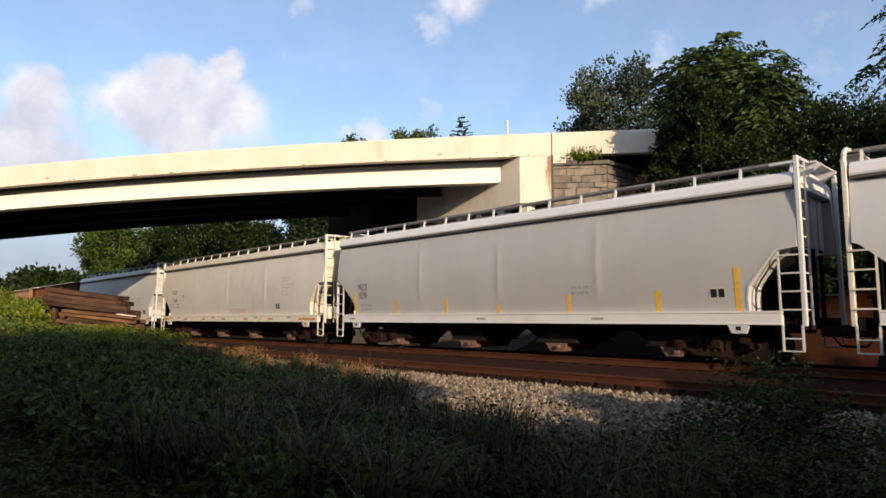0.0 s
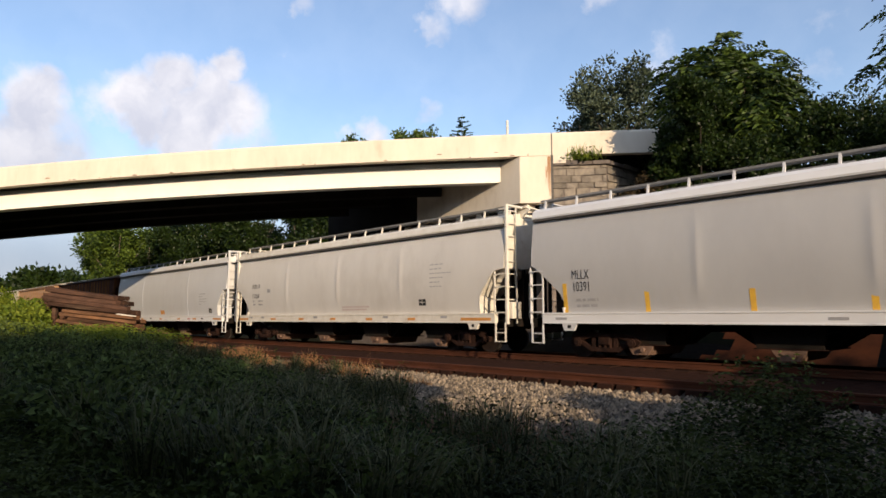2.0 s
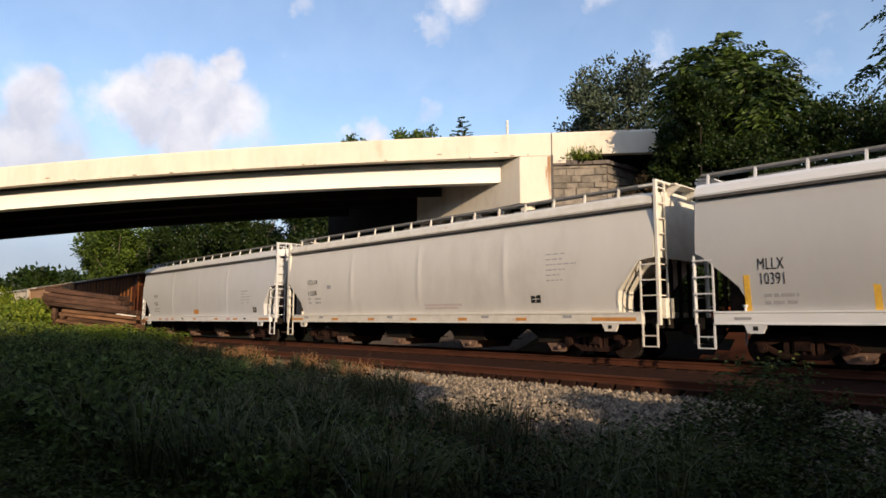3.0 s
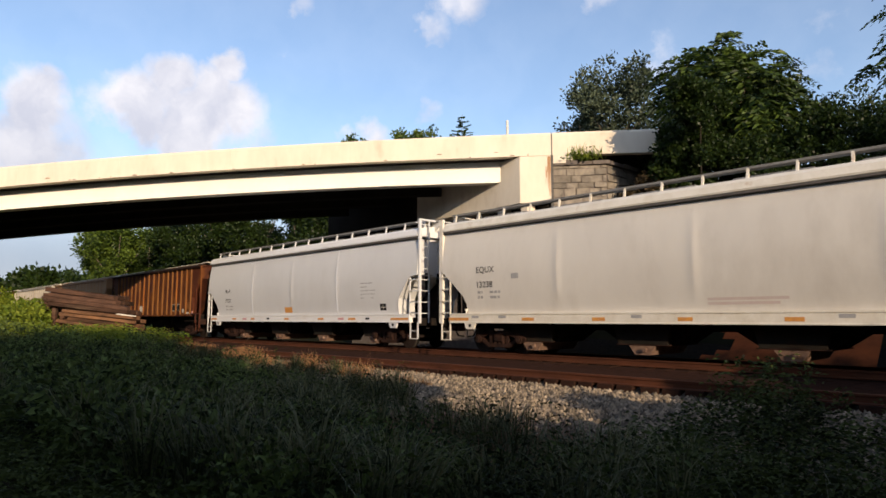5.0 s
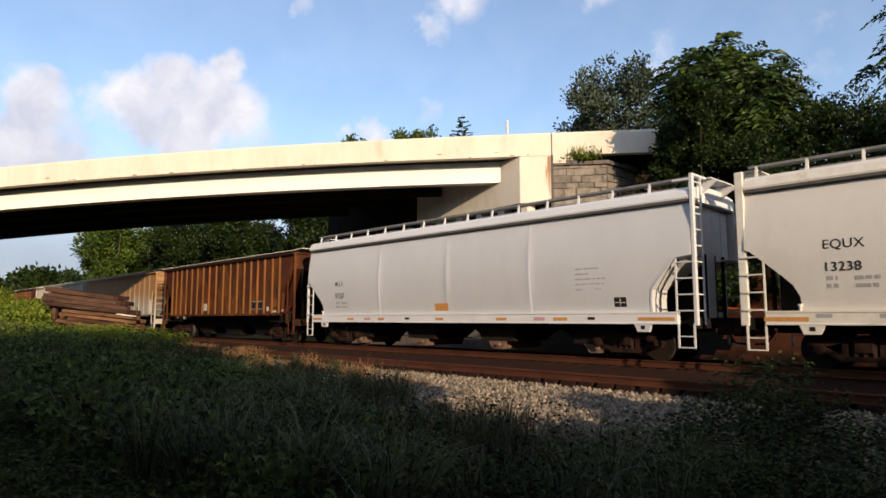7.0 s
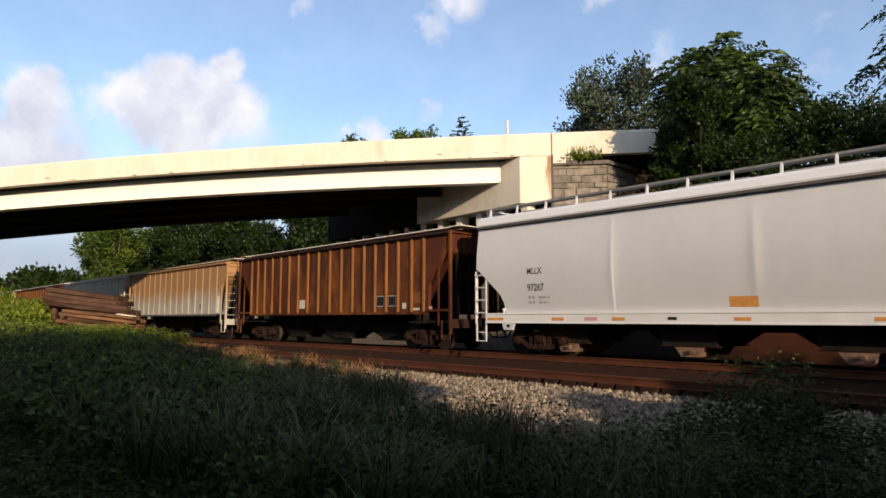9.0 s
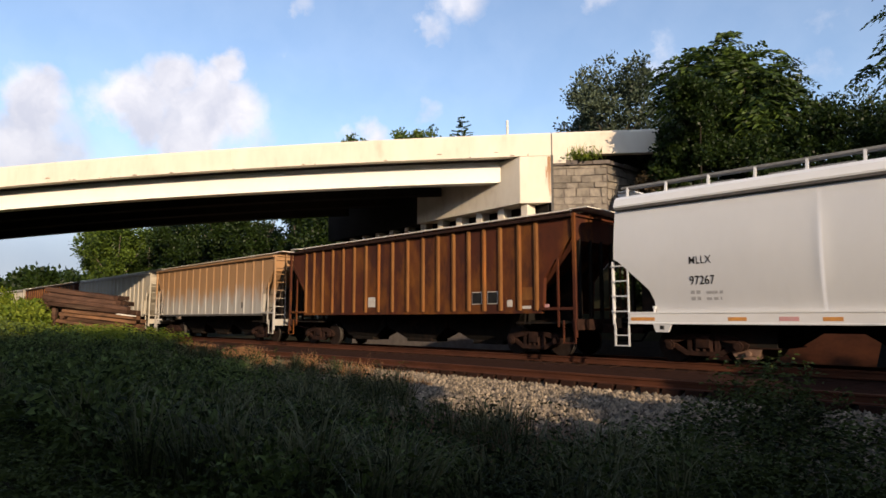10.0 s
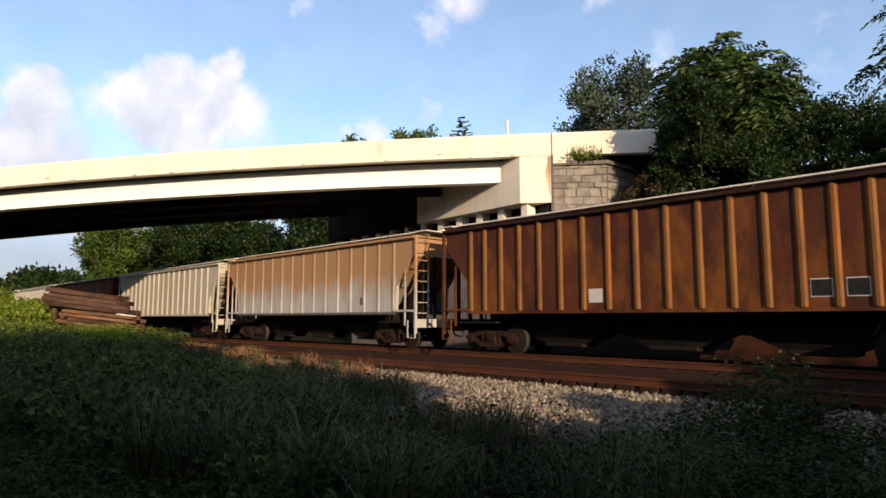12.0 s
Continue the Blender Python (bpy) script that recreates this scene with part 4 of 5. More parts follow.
def ribbed_hopper(x0, L, label, skin, rib, ribs, top=4.28, bottom=1.42, frame_mat=None, lip=None, deep=0.06, rungs_near=True):
    """A covered hopper with pressed ribs on straight sides; the sides are cut back over sloped ends."""
    car = thing("ribbed_hopper", x0, TRACK_Y, 0, label, "rail car", "freight train")
    MOVING.append((car, x0))
    h = L / 2
    frame_mat = frame_mat or skin
    cut = [(h - 1.35, bottom), (h - 1.28, 2.42), (h - 0.24, 3.62), (h - 0.24, top)]
    bm = B_()
    prof = [(-h + 3.2, bottom), (h - 3.2, bottom), (h - 0.3, 3.55), (h - 0.3, top), (-h + 0.3, top), (-h + 0.3, 3.55)]
    addprism(bm, [(x, -1.36, z) for x, z in prof], (0, 2.72, 0))
    part("body", bm, skin, car)
    for s in (-1, 1):
        bm = B_()
        ring = [(x, z) for x, z in cut] + [(-x, z) for x, z in reversed(cut)]
        addprism(bm, [(x, s * 1.43, z) for x, z in ring], (0, -s * 0.05, 0))
        part("side_sheet", bm, skin, car)
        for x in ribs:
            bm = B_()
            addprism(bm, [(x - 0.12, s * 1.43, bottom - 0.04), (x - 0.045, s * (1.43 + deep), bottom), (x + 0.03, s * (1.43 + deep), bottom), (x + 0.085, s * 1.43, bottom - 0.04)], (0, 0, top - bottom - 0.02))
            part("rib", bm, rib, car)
        for e in (-1, 1):
            bm = B_()
            p = [Vector((e * x, s * 1.44, z)) for x, z in cut[:3]]
            for a, b in zip(p, p[1:]):
                addprism(bm, [a, b, b + Vector((-e * 0.13, 0, 0.05)), a + Vector((-e * 0.13, 0, 0))], (0, -s * 0.16, 0))
            part("corner_flange", bm, skin, car)
        bm = B_()
        addbox(bm, -h + 0.15, h - 0.15, s * 1.43 - 0.13, s * 1.43 + 0.13, top - 0.06, top + 0.04, 0.012)
        part("top_chord", bm, M_TRUCK if skin is M_RUST else frame_mat, car)
        bm = B_()
        addbox(bm, -h + 1.35, h - 1.35, s * 1.40 - 0.06, s * 1.40 + 0.06, bottom - 0.10, bottom + 0.0)
        part("side_sill", bm, lip or skin, car)
        bm = B_()
        addbox(bm, -h, h, s * 0.80 - 0.26, s * 0.80 + 0.26, top + 0.22, top + 0.26)
        part("running_board", bm, M_CREAM, car, "worn pale grating running board")
        for k in range(10):
            x = -h + 0.5 + (L - 1.0) * k / 9
            bm = B_()
            addbox(bm, x - 0.02, x + 0.02, s * 0.98 - 0.02, s * 0.98 + 0.02, top + 0.06, top + 0.23)
            part("bracket", bm, frame_mat, car)
    bm = B_()
    prof = [(-1.42, top), (-1.38, top + 0.06), (-0.7, top + 0.17), (0.7, top + 0.17), (1.38, top + 0.06), (1.42, top)]
    addprism(bm, [(-h + 0.2, y, z) for y, z in prof], (L - 0.4, 0, 0))
    part("roof", bm, skin, car)
    for e in (-1, 1):
        bm = B_()
        addbox(bm, e * (h - 0.05) - 0.32, e * (h - 0.05) + 0.32, -1.3, 1.3, top + 0.20, top + 0.23)
        part("end_walk", bm, M_CREAM, car)
        for s in (-1, 1):
            bm = B_()
            addbox(bm, e * (h - 0.12) - 0.045, e * (h - 0.12) + 0.045, s * 1.46 - 0.045, s * 1.46 + 0.045, 0.60, top + 0.05)
            part("corner_post", bm, frame_mat, car)
            bm = B_()
            addbox(bm, e * (h - 0.72) - 0.03, e * (h - 0.72) + 0.03, s * 1.47 - 0.025, s * 1.47 + 0.025, 0.9, 3.0)
            part("grab_post", bm, frame_mat, car)
            bm = B_()
            for xx in (h - 0.52, h - 0.10):
                addbox(bm, e * xx - 0.02, e * xx + 0.02, s * 1.50 - 0.02, s * 1.50 + 0.02, 0.42, 1.1)
            addbox(bm, e * (h - 0.31) - 0.21, e * (h - 0.31) + 0.21, s * 1.50 - 0.02, s * 1.50 + 0.02, 0.42, 0.45)
            part("sill_step", bm, frame_mat, car)
            bm = B_()
            addbox(bm, e * (h - 0.75) - 0.62, e * (h - 0.75) + 0.62, s * 1.46 - 0.04, s * 1.46 + 0.04, 1.42, 1.50)
            part("grab_iron", bm, frame_mat, car)
        bm = B_()
        y = -1.46 * e if rungs_near else 1.46
        w = e * 0.55 if rungs_near else -0.55
        addbox(bm, e * h - 0.02, e * h + 0.02, y + w - 0.02, y + w + 0.02, 1.0, top + 0.2)
        for k in range(8):
            addbox(bm, e * h - 0.014, e * h + 0.014, min(y, y + w), max(y, y + w), 1.35 + 0.40 * k, 1.378 + 0.40 * k)
        part("ladder", bm, frame_mat, car)
        bm = B_()
        addbox(bm, e * (h - 0.14) - 0.09, e * (h - 0.14) + 0.09, -1.48, 1.48, 0.82, 1.14)
        part("end_sill", bm, M_TRUCK if skin is M_RUST else frame_mat, car)
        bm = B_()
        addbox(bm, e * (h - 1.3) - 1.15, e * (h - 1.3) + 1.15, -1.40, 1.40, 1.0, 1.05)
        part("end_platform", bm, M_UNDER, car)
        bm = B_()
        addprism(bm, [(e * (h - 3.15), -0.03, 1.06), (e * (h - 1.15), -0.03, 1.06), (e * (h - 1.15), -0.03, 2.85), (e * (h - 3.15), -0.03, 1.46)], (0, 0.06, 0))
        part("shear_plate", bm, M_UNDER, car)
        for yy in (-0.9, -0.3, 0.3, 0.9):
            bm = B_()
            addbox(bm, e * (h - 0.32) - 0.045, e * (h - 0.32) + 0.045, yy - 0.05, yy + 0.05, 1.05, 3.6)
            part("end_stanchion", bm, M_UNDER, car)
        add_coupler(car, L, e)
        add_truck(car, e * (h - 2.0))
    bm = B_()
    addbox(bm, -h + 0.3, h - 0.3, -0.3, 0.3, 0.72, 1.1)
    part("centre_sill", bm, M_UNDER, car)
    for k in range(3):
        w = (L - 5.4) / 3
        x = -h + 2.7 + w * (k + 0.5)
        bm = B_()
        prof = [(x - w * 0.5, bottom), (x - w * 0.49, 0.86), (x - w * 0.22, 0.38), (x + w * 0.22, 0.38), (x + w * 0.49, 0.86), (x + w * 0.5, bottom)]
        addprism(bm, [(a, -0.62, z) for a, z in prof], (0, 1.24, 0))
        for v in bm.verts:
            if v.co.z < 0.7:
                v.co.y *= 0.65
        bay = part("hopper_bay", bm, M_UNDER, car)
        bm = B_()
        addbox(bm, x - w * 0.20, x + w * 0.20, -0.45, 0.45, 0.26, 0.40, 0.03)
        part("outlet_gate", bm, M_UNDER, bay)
    return car


def even(a, b, n):
    return [a + (b - a) * k / (n - 1) for k in range(n)]


def faded_lines(car, x, z, y, widths, pitch=0.12, hgt=0.05, mat=None):
    """Rows of small stencilling too worn to read."""
    r = random.Random(round(x * 100 + z * 10))
    for k, w in enumerate(widths):
        at = x
        while at < x + w - 0.03:
            run = min(r.uniform(0.08, 0.3), x + w - at)
            patch(car, "faded_stencil", at, at + run, z - k * pitch, z - k * pitch + hgt, -1.55, mat or M_FAINT)
            at += run + r.uniform(0.03, 0.06)


def marked_panel(car, x0, x1, z0, z1, label):
    """A black data panel with thin pale lines across it."""
    patch(car, "data_panel", x0, x1, z0, z1, -1.55, M_BLACK, label)
    xm, zm = (x0 + x1) / 2, z0 + (z1 - z0) * 0.42
    patch(car, "panel_square", xm - 0.012, xm + 0.012, z0 + 0.03, z1 - 0.03, -1.55, M_WHITE)
    patch(car, "panel_square", x0 + 0.03, x1 - 0.03, zm, zm + 0.022, -1.55, M_WHITE)


def build_train():
    smooth_hopper(5.45, 18.5, "Z", "pale grey covered hopper with white end frames")
    a = smooth_hopper(-13.93, 18.35, "A", "grey rounded covered hopper with yellow reflective bars")
    for x, z1 in ((-7.88, 2.20), (-5.23, 1.90), (-2.49, 1.88), (-0.01, 1.86), (2.78, 1.86), (5.63, 1.90), (7.72, 2.40)):
        patch(a, "reflective_bar", x - 0.07, x + 0.07, 1.335, z1, -1.55, M_YELLOW, "worn yellow reflective bar")
    add_stencil(a, "MLLX", -7.62, 2.31, 0.40, -1.566, squeeze=0.60)
    add_stencil(a, "10391", -7.60, 1.96, 0.40, -1.559, squeeze=0.60)
    faded_lines(a, -7.5, 1.66, -1.54, (0.75, 0.7), 0.17, 0.08)
    faded_lines(a, 2.9, 2.02, -1.55, (0.9, 0.6), 0.16, 0.09)
    patch(a, "data_panel", 7.02, 7.44, 1.63, 1.93, -1.545, M_WHITE, "white panel with two black squares")
    for x in (7.06, 7.25):
        patch(a, "panel_square", x, x + 0.15, 1.68, 1.89, -1.552, M_BLACK)
    for x in (-8.2, -0.9, 3.6):
        patch(a, "reflective_tape", x, x + 0.4, 1.12, 1.19, -1.602, M_FAINT, "dirty grey tape")
    b = smooth_hopper(-33.55, 18.9, "B", "warm grey covered hopper with orange tape along its sill", (-4.35, -0.1, 4.1))
    add_stencil(b, "EQUX", -7.70, 2.70, 0.29, -1.572)
    add_stencil(b, "13238", -7.71, 2.20, 0.29, -1.567)
    faded_lines(b, -7.65, 2.0, -1.56, (0.22, 0.22), 0.17, 0.09)
    faded_lines(b, -7.1, 2.0, -1.56, (0.5, 0.42), 0.17, 0.08)
    patch(b, "faded_stencil", -6.15, -5.85, 2.45, 2.62, -1.565, M_FAINT)
    faded_lines(b, 5.8, 3.1, -1.575, (0.7, 0.6, 1.1, 0.7, 0.5, 0.6), 0.16, 0.035)
    marked_panel(b, 5.16, 5.54, 1.64, 1.90, "black data panel with pale lines")
    patch(b, "faded_stencil", 0.2, 2.1, 1.61, 1.68, -1.545, M_FAINTRED)
    patch(b, "faded_stencil", 0.2, 1.9, 1.50, 1.57, -1.545, M_FAINTRED)
    for x, w in ((-9.0, 0.95), (-5.72, 0.48), (-3.14, 0.42), (-0.57, 0.40), (2.0, 0.42), (4.6, 0.42), (7.4, 1.4)):
        patch(b, "reflective_tape", x, x + w, 1.09, 1.19, -1.603, M_ORANGE, "orange reflective tape")
    for x in (-7.9, -6.7, -1.9, 3.1, 6.4):
        patch(b, "faded_stencil", x, x + 0.32, 1.17, 1.26, -1.602, M_FAINT)
    c = smooth_hopper(-53.3, 18.2, "C", "pale grey covered hopper with a yellow-orange placard")
    add_stencil(c, "MLLX", -6.86, 2.55, 0.28, -1.568, squeeze=0.82)
    add_stencil(c, "97267", -6.86, 2.02, 0.32, -1.562, squeeze=0.78)
    faded_lines(c, -6.85, 1.78, -1.55, (0.25, 0.25), 0.16, 0.09)
    faded_lines(c, -6.45, 1.78, -1.55, (0.42, 0.38), 0.16, 0.07)
    patch(c, "placard", -0.62, 0.06, 1.44, 1.70, -1.54, M_ORANGE, "yellow-orange placard")
    faded_lines(c, 5.5, 2.58, -1.57, (0.8, 0.5, 1.0, 0.95, 0.85), 0.15, 0.04)
    marked_panel(c, 6.74, 7.12, 1.48, 1.75, "black data panel with pale lines")
    for x, w in ((-8.54, 0.7), (-5.92, 0.44), (-3.85, 0.40), (-0.5, 0.40), (2.4, 0.44), (4.7, 0.50), (7.5, 1.05)):
        patch(c, "reflective_tape", x, x + w, 1.10, 1.19, -1.603, M_ORANGE, "orange reflective tape")
    for x in (-4.75, 3.95):
        patch(c, "reflective_tape", x, x + 0.42, 1.10, 1.20, -1.603, M_PINK, "faded red tape")
    for x in (-2.2, 5.9):
        patch(c, "faded_stencil", x, x + 0.25, 1.12, 1.2, -1.602, M_BLACK)
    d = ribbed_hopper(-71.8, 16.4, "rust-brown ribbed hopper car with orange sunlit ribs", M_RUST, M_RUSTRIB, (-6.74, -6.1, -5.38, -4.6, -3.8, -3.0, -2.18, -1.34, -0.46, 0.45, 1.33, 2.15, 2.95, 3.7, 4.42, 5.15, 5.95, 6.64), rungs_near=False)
    patch(d, "sticker", -2.02, -1.56, 1.62, 2.02, -1.437, M_WHITE, "white square sticker")
    for x in (3.84, 4.56):
        patch(d, "data_panel", x, x + 0.46, 1.64, 2.06, -1.437, M_WHITE, "black data panel in a thin white outline")
        patch(d, "panel_field", x + 0.025, x + 0.435, 1.665, 2.035, -1.444, M_BLACK)
    patch(d, "sticker", 5.42, 5.64, 1.54, 1.76, -1.437, M_WHITE)
    patch(d, "sticker", 6.05, 6.40, 1.47, 1.56, -1.437, M_WHITE)
    patch(d, "sticker", 7.0, 7.15, 1.50, 1.60, -1.505, M_PINK)
    patch(d, "paint_mark", 6.06, 6.5, 1.75, 2.15, -1.437, M_RUSTRIB, "rubbed yellow paint mark")
    e = ribbed_hopper(-89.25, 15.9, "pale ribbed hopper car with a rusted upper half", M_TAN, M_TAN, even(-6.85, 6.5, 15), lip=M_SEAM, deep=0.035)
    patch(e, "data_panel", 4.3, 4.65, 1.72, 2.02, -1.437, M_SEAM, "dirty dark data panel")
    ribbed_hopper(-106.8, 17.2, "ivory ribbed hopper car", M_IVORY, M_IVORY, even(-7.4, 7.0, 18))
    ribbed_hopper(-126.3, 19.4, "brown ribbed hopper car far down the train", M_RUST, M_RUSTRIB, even(-8.2, 8.2, 18))
    ribbed_hopper(-145.0, 16.0, "ivory ribbed hopper car", M_IVORY, M_IVORY, even(-6.8, 6.8, 17))
    ribbed_hopper(-162.2, 16.4, "rust-brown ribbed hopper car far down the train", M_RUST, M_RUSTRIB, even(-6.7, 6.7, 17))
    smooth_hopper(-181.0, 18.2, "A", "grey covered hopper far down the train")


build_train()


# ---- timber stack ----
def rough_beam(bm, r, u0, u1, v, z0, slope, w, t):
    """A worn beam along x that falls by slope per metre, its sides uneven."""
    ring = []
    bow, turn = r.uniform(-0.03, 0.03), r.uniform(-0.02, 0.02)
    for q in range(7):
        f = q / 6
        u = u0 + (u1 - u0) * f
        c = bow * math.sin(math.pi * f)
        ring.append([bm.verts.new((u + (p * 0.03 if q in (0, 6) else 0), v + turn * u + c + p * w * r.uniform(0.85, 1.1), z0 + slope * u + c * 0.6 + k * t * r.uniform(0.94, 1.07)))
                     for p, k in ((-1, 0.1), (-0.8, 0), (0.8, 0), (1, 0.1), (1, 0.88), (0.7, 1), (-0.7, 1), (-1, 0.88))])
    for A, C in zip(ring, ring[1:]):
        for q in range(8):
            bm.faces.new((A[q], A[(q + 1) % 8], C[(q + 1) % 8], C[q]))
    bm.faces.new(ring[0])
    bm.faces.new(ring[-1][::-1])


def build_stack():
    r = random.Random(5)
    root = thing("timber_stack", -40.0, 11.4, 0, "slumped stack of old brown timber beams beside the track", "timber stack", rz=45.99)
    slope = -0.125
    for k in range(4):
        for v in range(4):
            bm = B_()
            rough_beam(bm, r, -2.45 + r.uniform(-0.35, 0.25) + 0.02 * k, 1.95 - 0.18 * k + r.uniform(-0.5, 0.25), -0.80 + 0.44 * v + r.uniform(-0.07, 0.07), 1.60 + 0.245 * k + r.uniform(-0.02, 0.02), slope + r.uniform(-0.02, 0.02), r.uniform(0.16, 0.21), 0.24)
            part("beam", bm, M_TIMBER, root)
    for k in range(9):
        for v in range(4):
            bm = B_()
            rough_beam(bm, r, -1.55 + r.uniform(-0.3, 0.4), 2.35 + r.uniform(-0.7, 0.15), -0.90 + 0.46 * v + r.uniform(-0.10, 0.10), -0.40 + 0.220 * k, slope + r.uniform(-0.03, 0.03), r.uniform(0.17, 0.22), r.uniform(0.18, 0.22))
            part("beam", bm, M_TIMBER2, root)
    for v in (-0.5, 0.3):
        bm = B_()
        addbox(bm, -2.42, -2.2, v - 0.12, v + 0.12, -0.6, 1.86, 0.02)
        part("prop", bm, M_TIMBER, root)
    bm = B_()
    rough_beam(bm, r, 1.55, 2.5, -1.12, 1.575, slope, 0.12, 0.06)
    part("plank", bm, M_CREAM, root, "pale plank on the stack")
    other = thing("timber_stack", -42.4, 9.5, 0, "smaller stack of dark timber beams behind the large one", "timber stack", rz=45.99)
    for k in range(19):
        for v in range(4):
            bm = B_()
            rough_beam(bm, r, -0.9 + r.uniform(-0.2, 0.2) + 0.02 * k, 0.62 + r.uniform(-0.15, 0.1), 0.1 + 0.36 * v, -0.6 + 0.17 * k, -0.03, r.uniform(0.13, 0.18), 0.165)
            part("beam", bm, M_TIMBER, other)


build_stack()


# ---- trees ----
def fronds(centres, out, size, leaflets, droop):
    """Compound leaves: a bent rib with leaflets on both sides."""
    n = len(centres)
    D = out / np.linalg.norm(out, axis=1, keepdims=True)
    side = np.cross(D, [0, 0, 1.0])
    side /= np.linalg.norm(side, axis=1, keepdims=True) + 1e-9
    Vs, Ds, Ls = [], [], []
    for k in range(leaflets):
        f = (k + 1) / leaflets
        p = centres + D * (size * f)[:, None]
        p[:, 2] -= droop * size * f * f
        for s in (-1, 1):
            Vs.append(p.copy())
            dd = side * s + D * 0.55
            dd[:, 2] -= 0.35
            Ds.append(dd)
            Ls.append(size * 0.30 * (1 - 0.35 * abs(f - 0.45)))
    C, D2, L = np.concatenate(Vs), np.concatenate(Ds), np.concatenate(Ls)
    return leaves(C, D2 + rng.normal(size=D2.shape) * 0.15, L, L * 0.36, 0.15)


def crown_points(n, r, clumps):
    """Clumped points in an uneven ellipsoid of half-axes r, with outward directions."""
    cc = rng.normal(size=(clumps, 3))
    cc /= np.linalg.norm(cc, axis=1, keepdims=True)
    cc *= rng.uniform(0.35, 0.95, (clumps, 1))
    cr = rng.uniform(0.16, 0.36, clumps)
    i = rng.integers(0, clumps, n)
    d = rng.normal(size=(n, 3))
    d /= np.linalg.norm(d, axis=1, keepdims=True)
    p = cc[i] + d * (cr[i] * rng.uniform(0.5, 1.0, n))[:, None]
    return p * np.array(r), d * 0.8 + cc[i] * 0.5 + np.array([0, 0, 0.15])


def build_tree(name, x, y, crown_z, r, n, size, mat, label, clumps=26, kind="frond", trunk_r=0.2, group=""):
    zb = float(ground_z(x, y)) - 0.2
    root = thing(name, x, y, zb, label, "tree", group)
    top = crown_z - zb
    bm = B_()
    rr = random.Random(round(x * 7 + y))
    p = Vector((0, 0, -0.3))
    fork = Vector((rr.uniform(-0.3, 0.3), rr.uniform(-0.3, 0.3), max(0.8, top - r[2] * 0.75)))
    addtube(bm, p, fork, trunk_r, 8, trunk_r * 0.75)
    for k in range(7):
        a = k * 2.4 + rr.random()
        q = Vector((math.cos(a) * r[0] * 0.6, math.sin(a) * r[1] * 0.6, top + r[2] * rr.uniform(-0.3, 0.6)))
        m = fork.lerp(q, 0.5) + Vector((0, 0, 0.3))
        addtube(bm, fork, m, trunk_r * 0.5, 6, trunk_r * 0.32)
        addtube(bm, m, q, trunk_r * 0.32, 6, trunk_r * 0.1)
    part("trunk", bm, M_BARK if trunk_r > 0.05 else M_TWIG, root)
    P, D = crown_points(n, r, clumps)
    P[:, 2] += top
    P[:, 2] = np.maximum(P[:, 2], 0.3)
    if kind == "frond":
        V, Q = fronds(P, D, size * rng.uniform(0.7, 1.25, n), 7, 0.75)
    else:
        k = 5
        C = np.repeat(P, k, 0) + rng.normal(size=(n * k, 3)) * size * 0.6
        V, Q = leaves(C, np.repeat(D, k, 0) + rng.normal(size=(n * k, 3)) * 0.8, size * rng.uniform(0.5, 1.1, n * k), size * 0.55)
    quads_mesh("crown", V, Q, mat, root)
    return root


def build_conifer(x, y, top):
    """Young conifer: a straight stem with whorls of drooping needled twigs."""
    zb = float(ground_z(x, y)) - 0.2
    root = thing("conifer", x, y, zb, "young dark conifer with whorls of branches behind the bridge", "tree")
    bm = B_()
    addtube(bm, (0, 0, -0.2), (0, 0, top - zb), 0.16, 7, 0.02)
    part("trunk", bm, M_BARK, root)
    C, D, L = [], [], []
    r = random.Random(8)
    for k in range(15):
        z = top - zb - 0.35 - 0.52 * k
        for q in range(6):
            a, reach = q * math.tau / 6 + k * 0.7 + r.uniform(-0.3, 0.3), (0.22 + 0.25 * k) * r.uniform(0.45, 1.2)
            d = Vector((math.cos(a), math.sin(a), r.uniform(0.05, 0.5)))
            for w in range(9):
                f = (w + 1) / 9
                for side in (-1, 0, 1):
                    C.append(Vector((0, 0, z)) + d * reach * f)
                    D.append(d + Vector((-d.y, d.x, 0)) * side * 0.9)
                    L.append(0.26 + 0.02 * k)
    V, Q = leaves(np.array(C), np.array(D), np.array(L), 0.09, 0.15)
    quads_mesh("crown", V, Q, M_LEAF4, root)


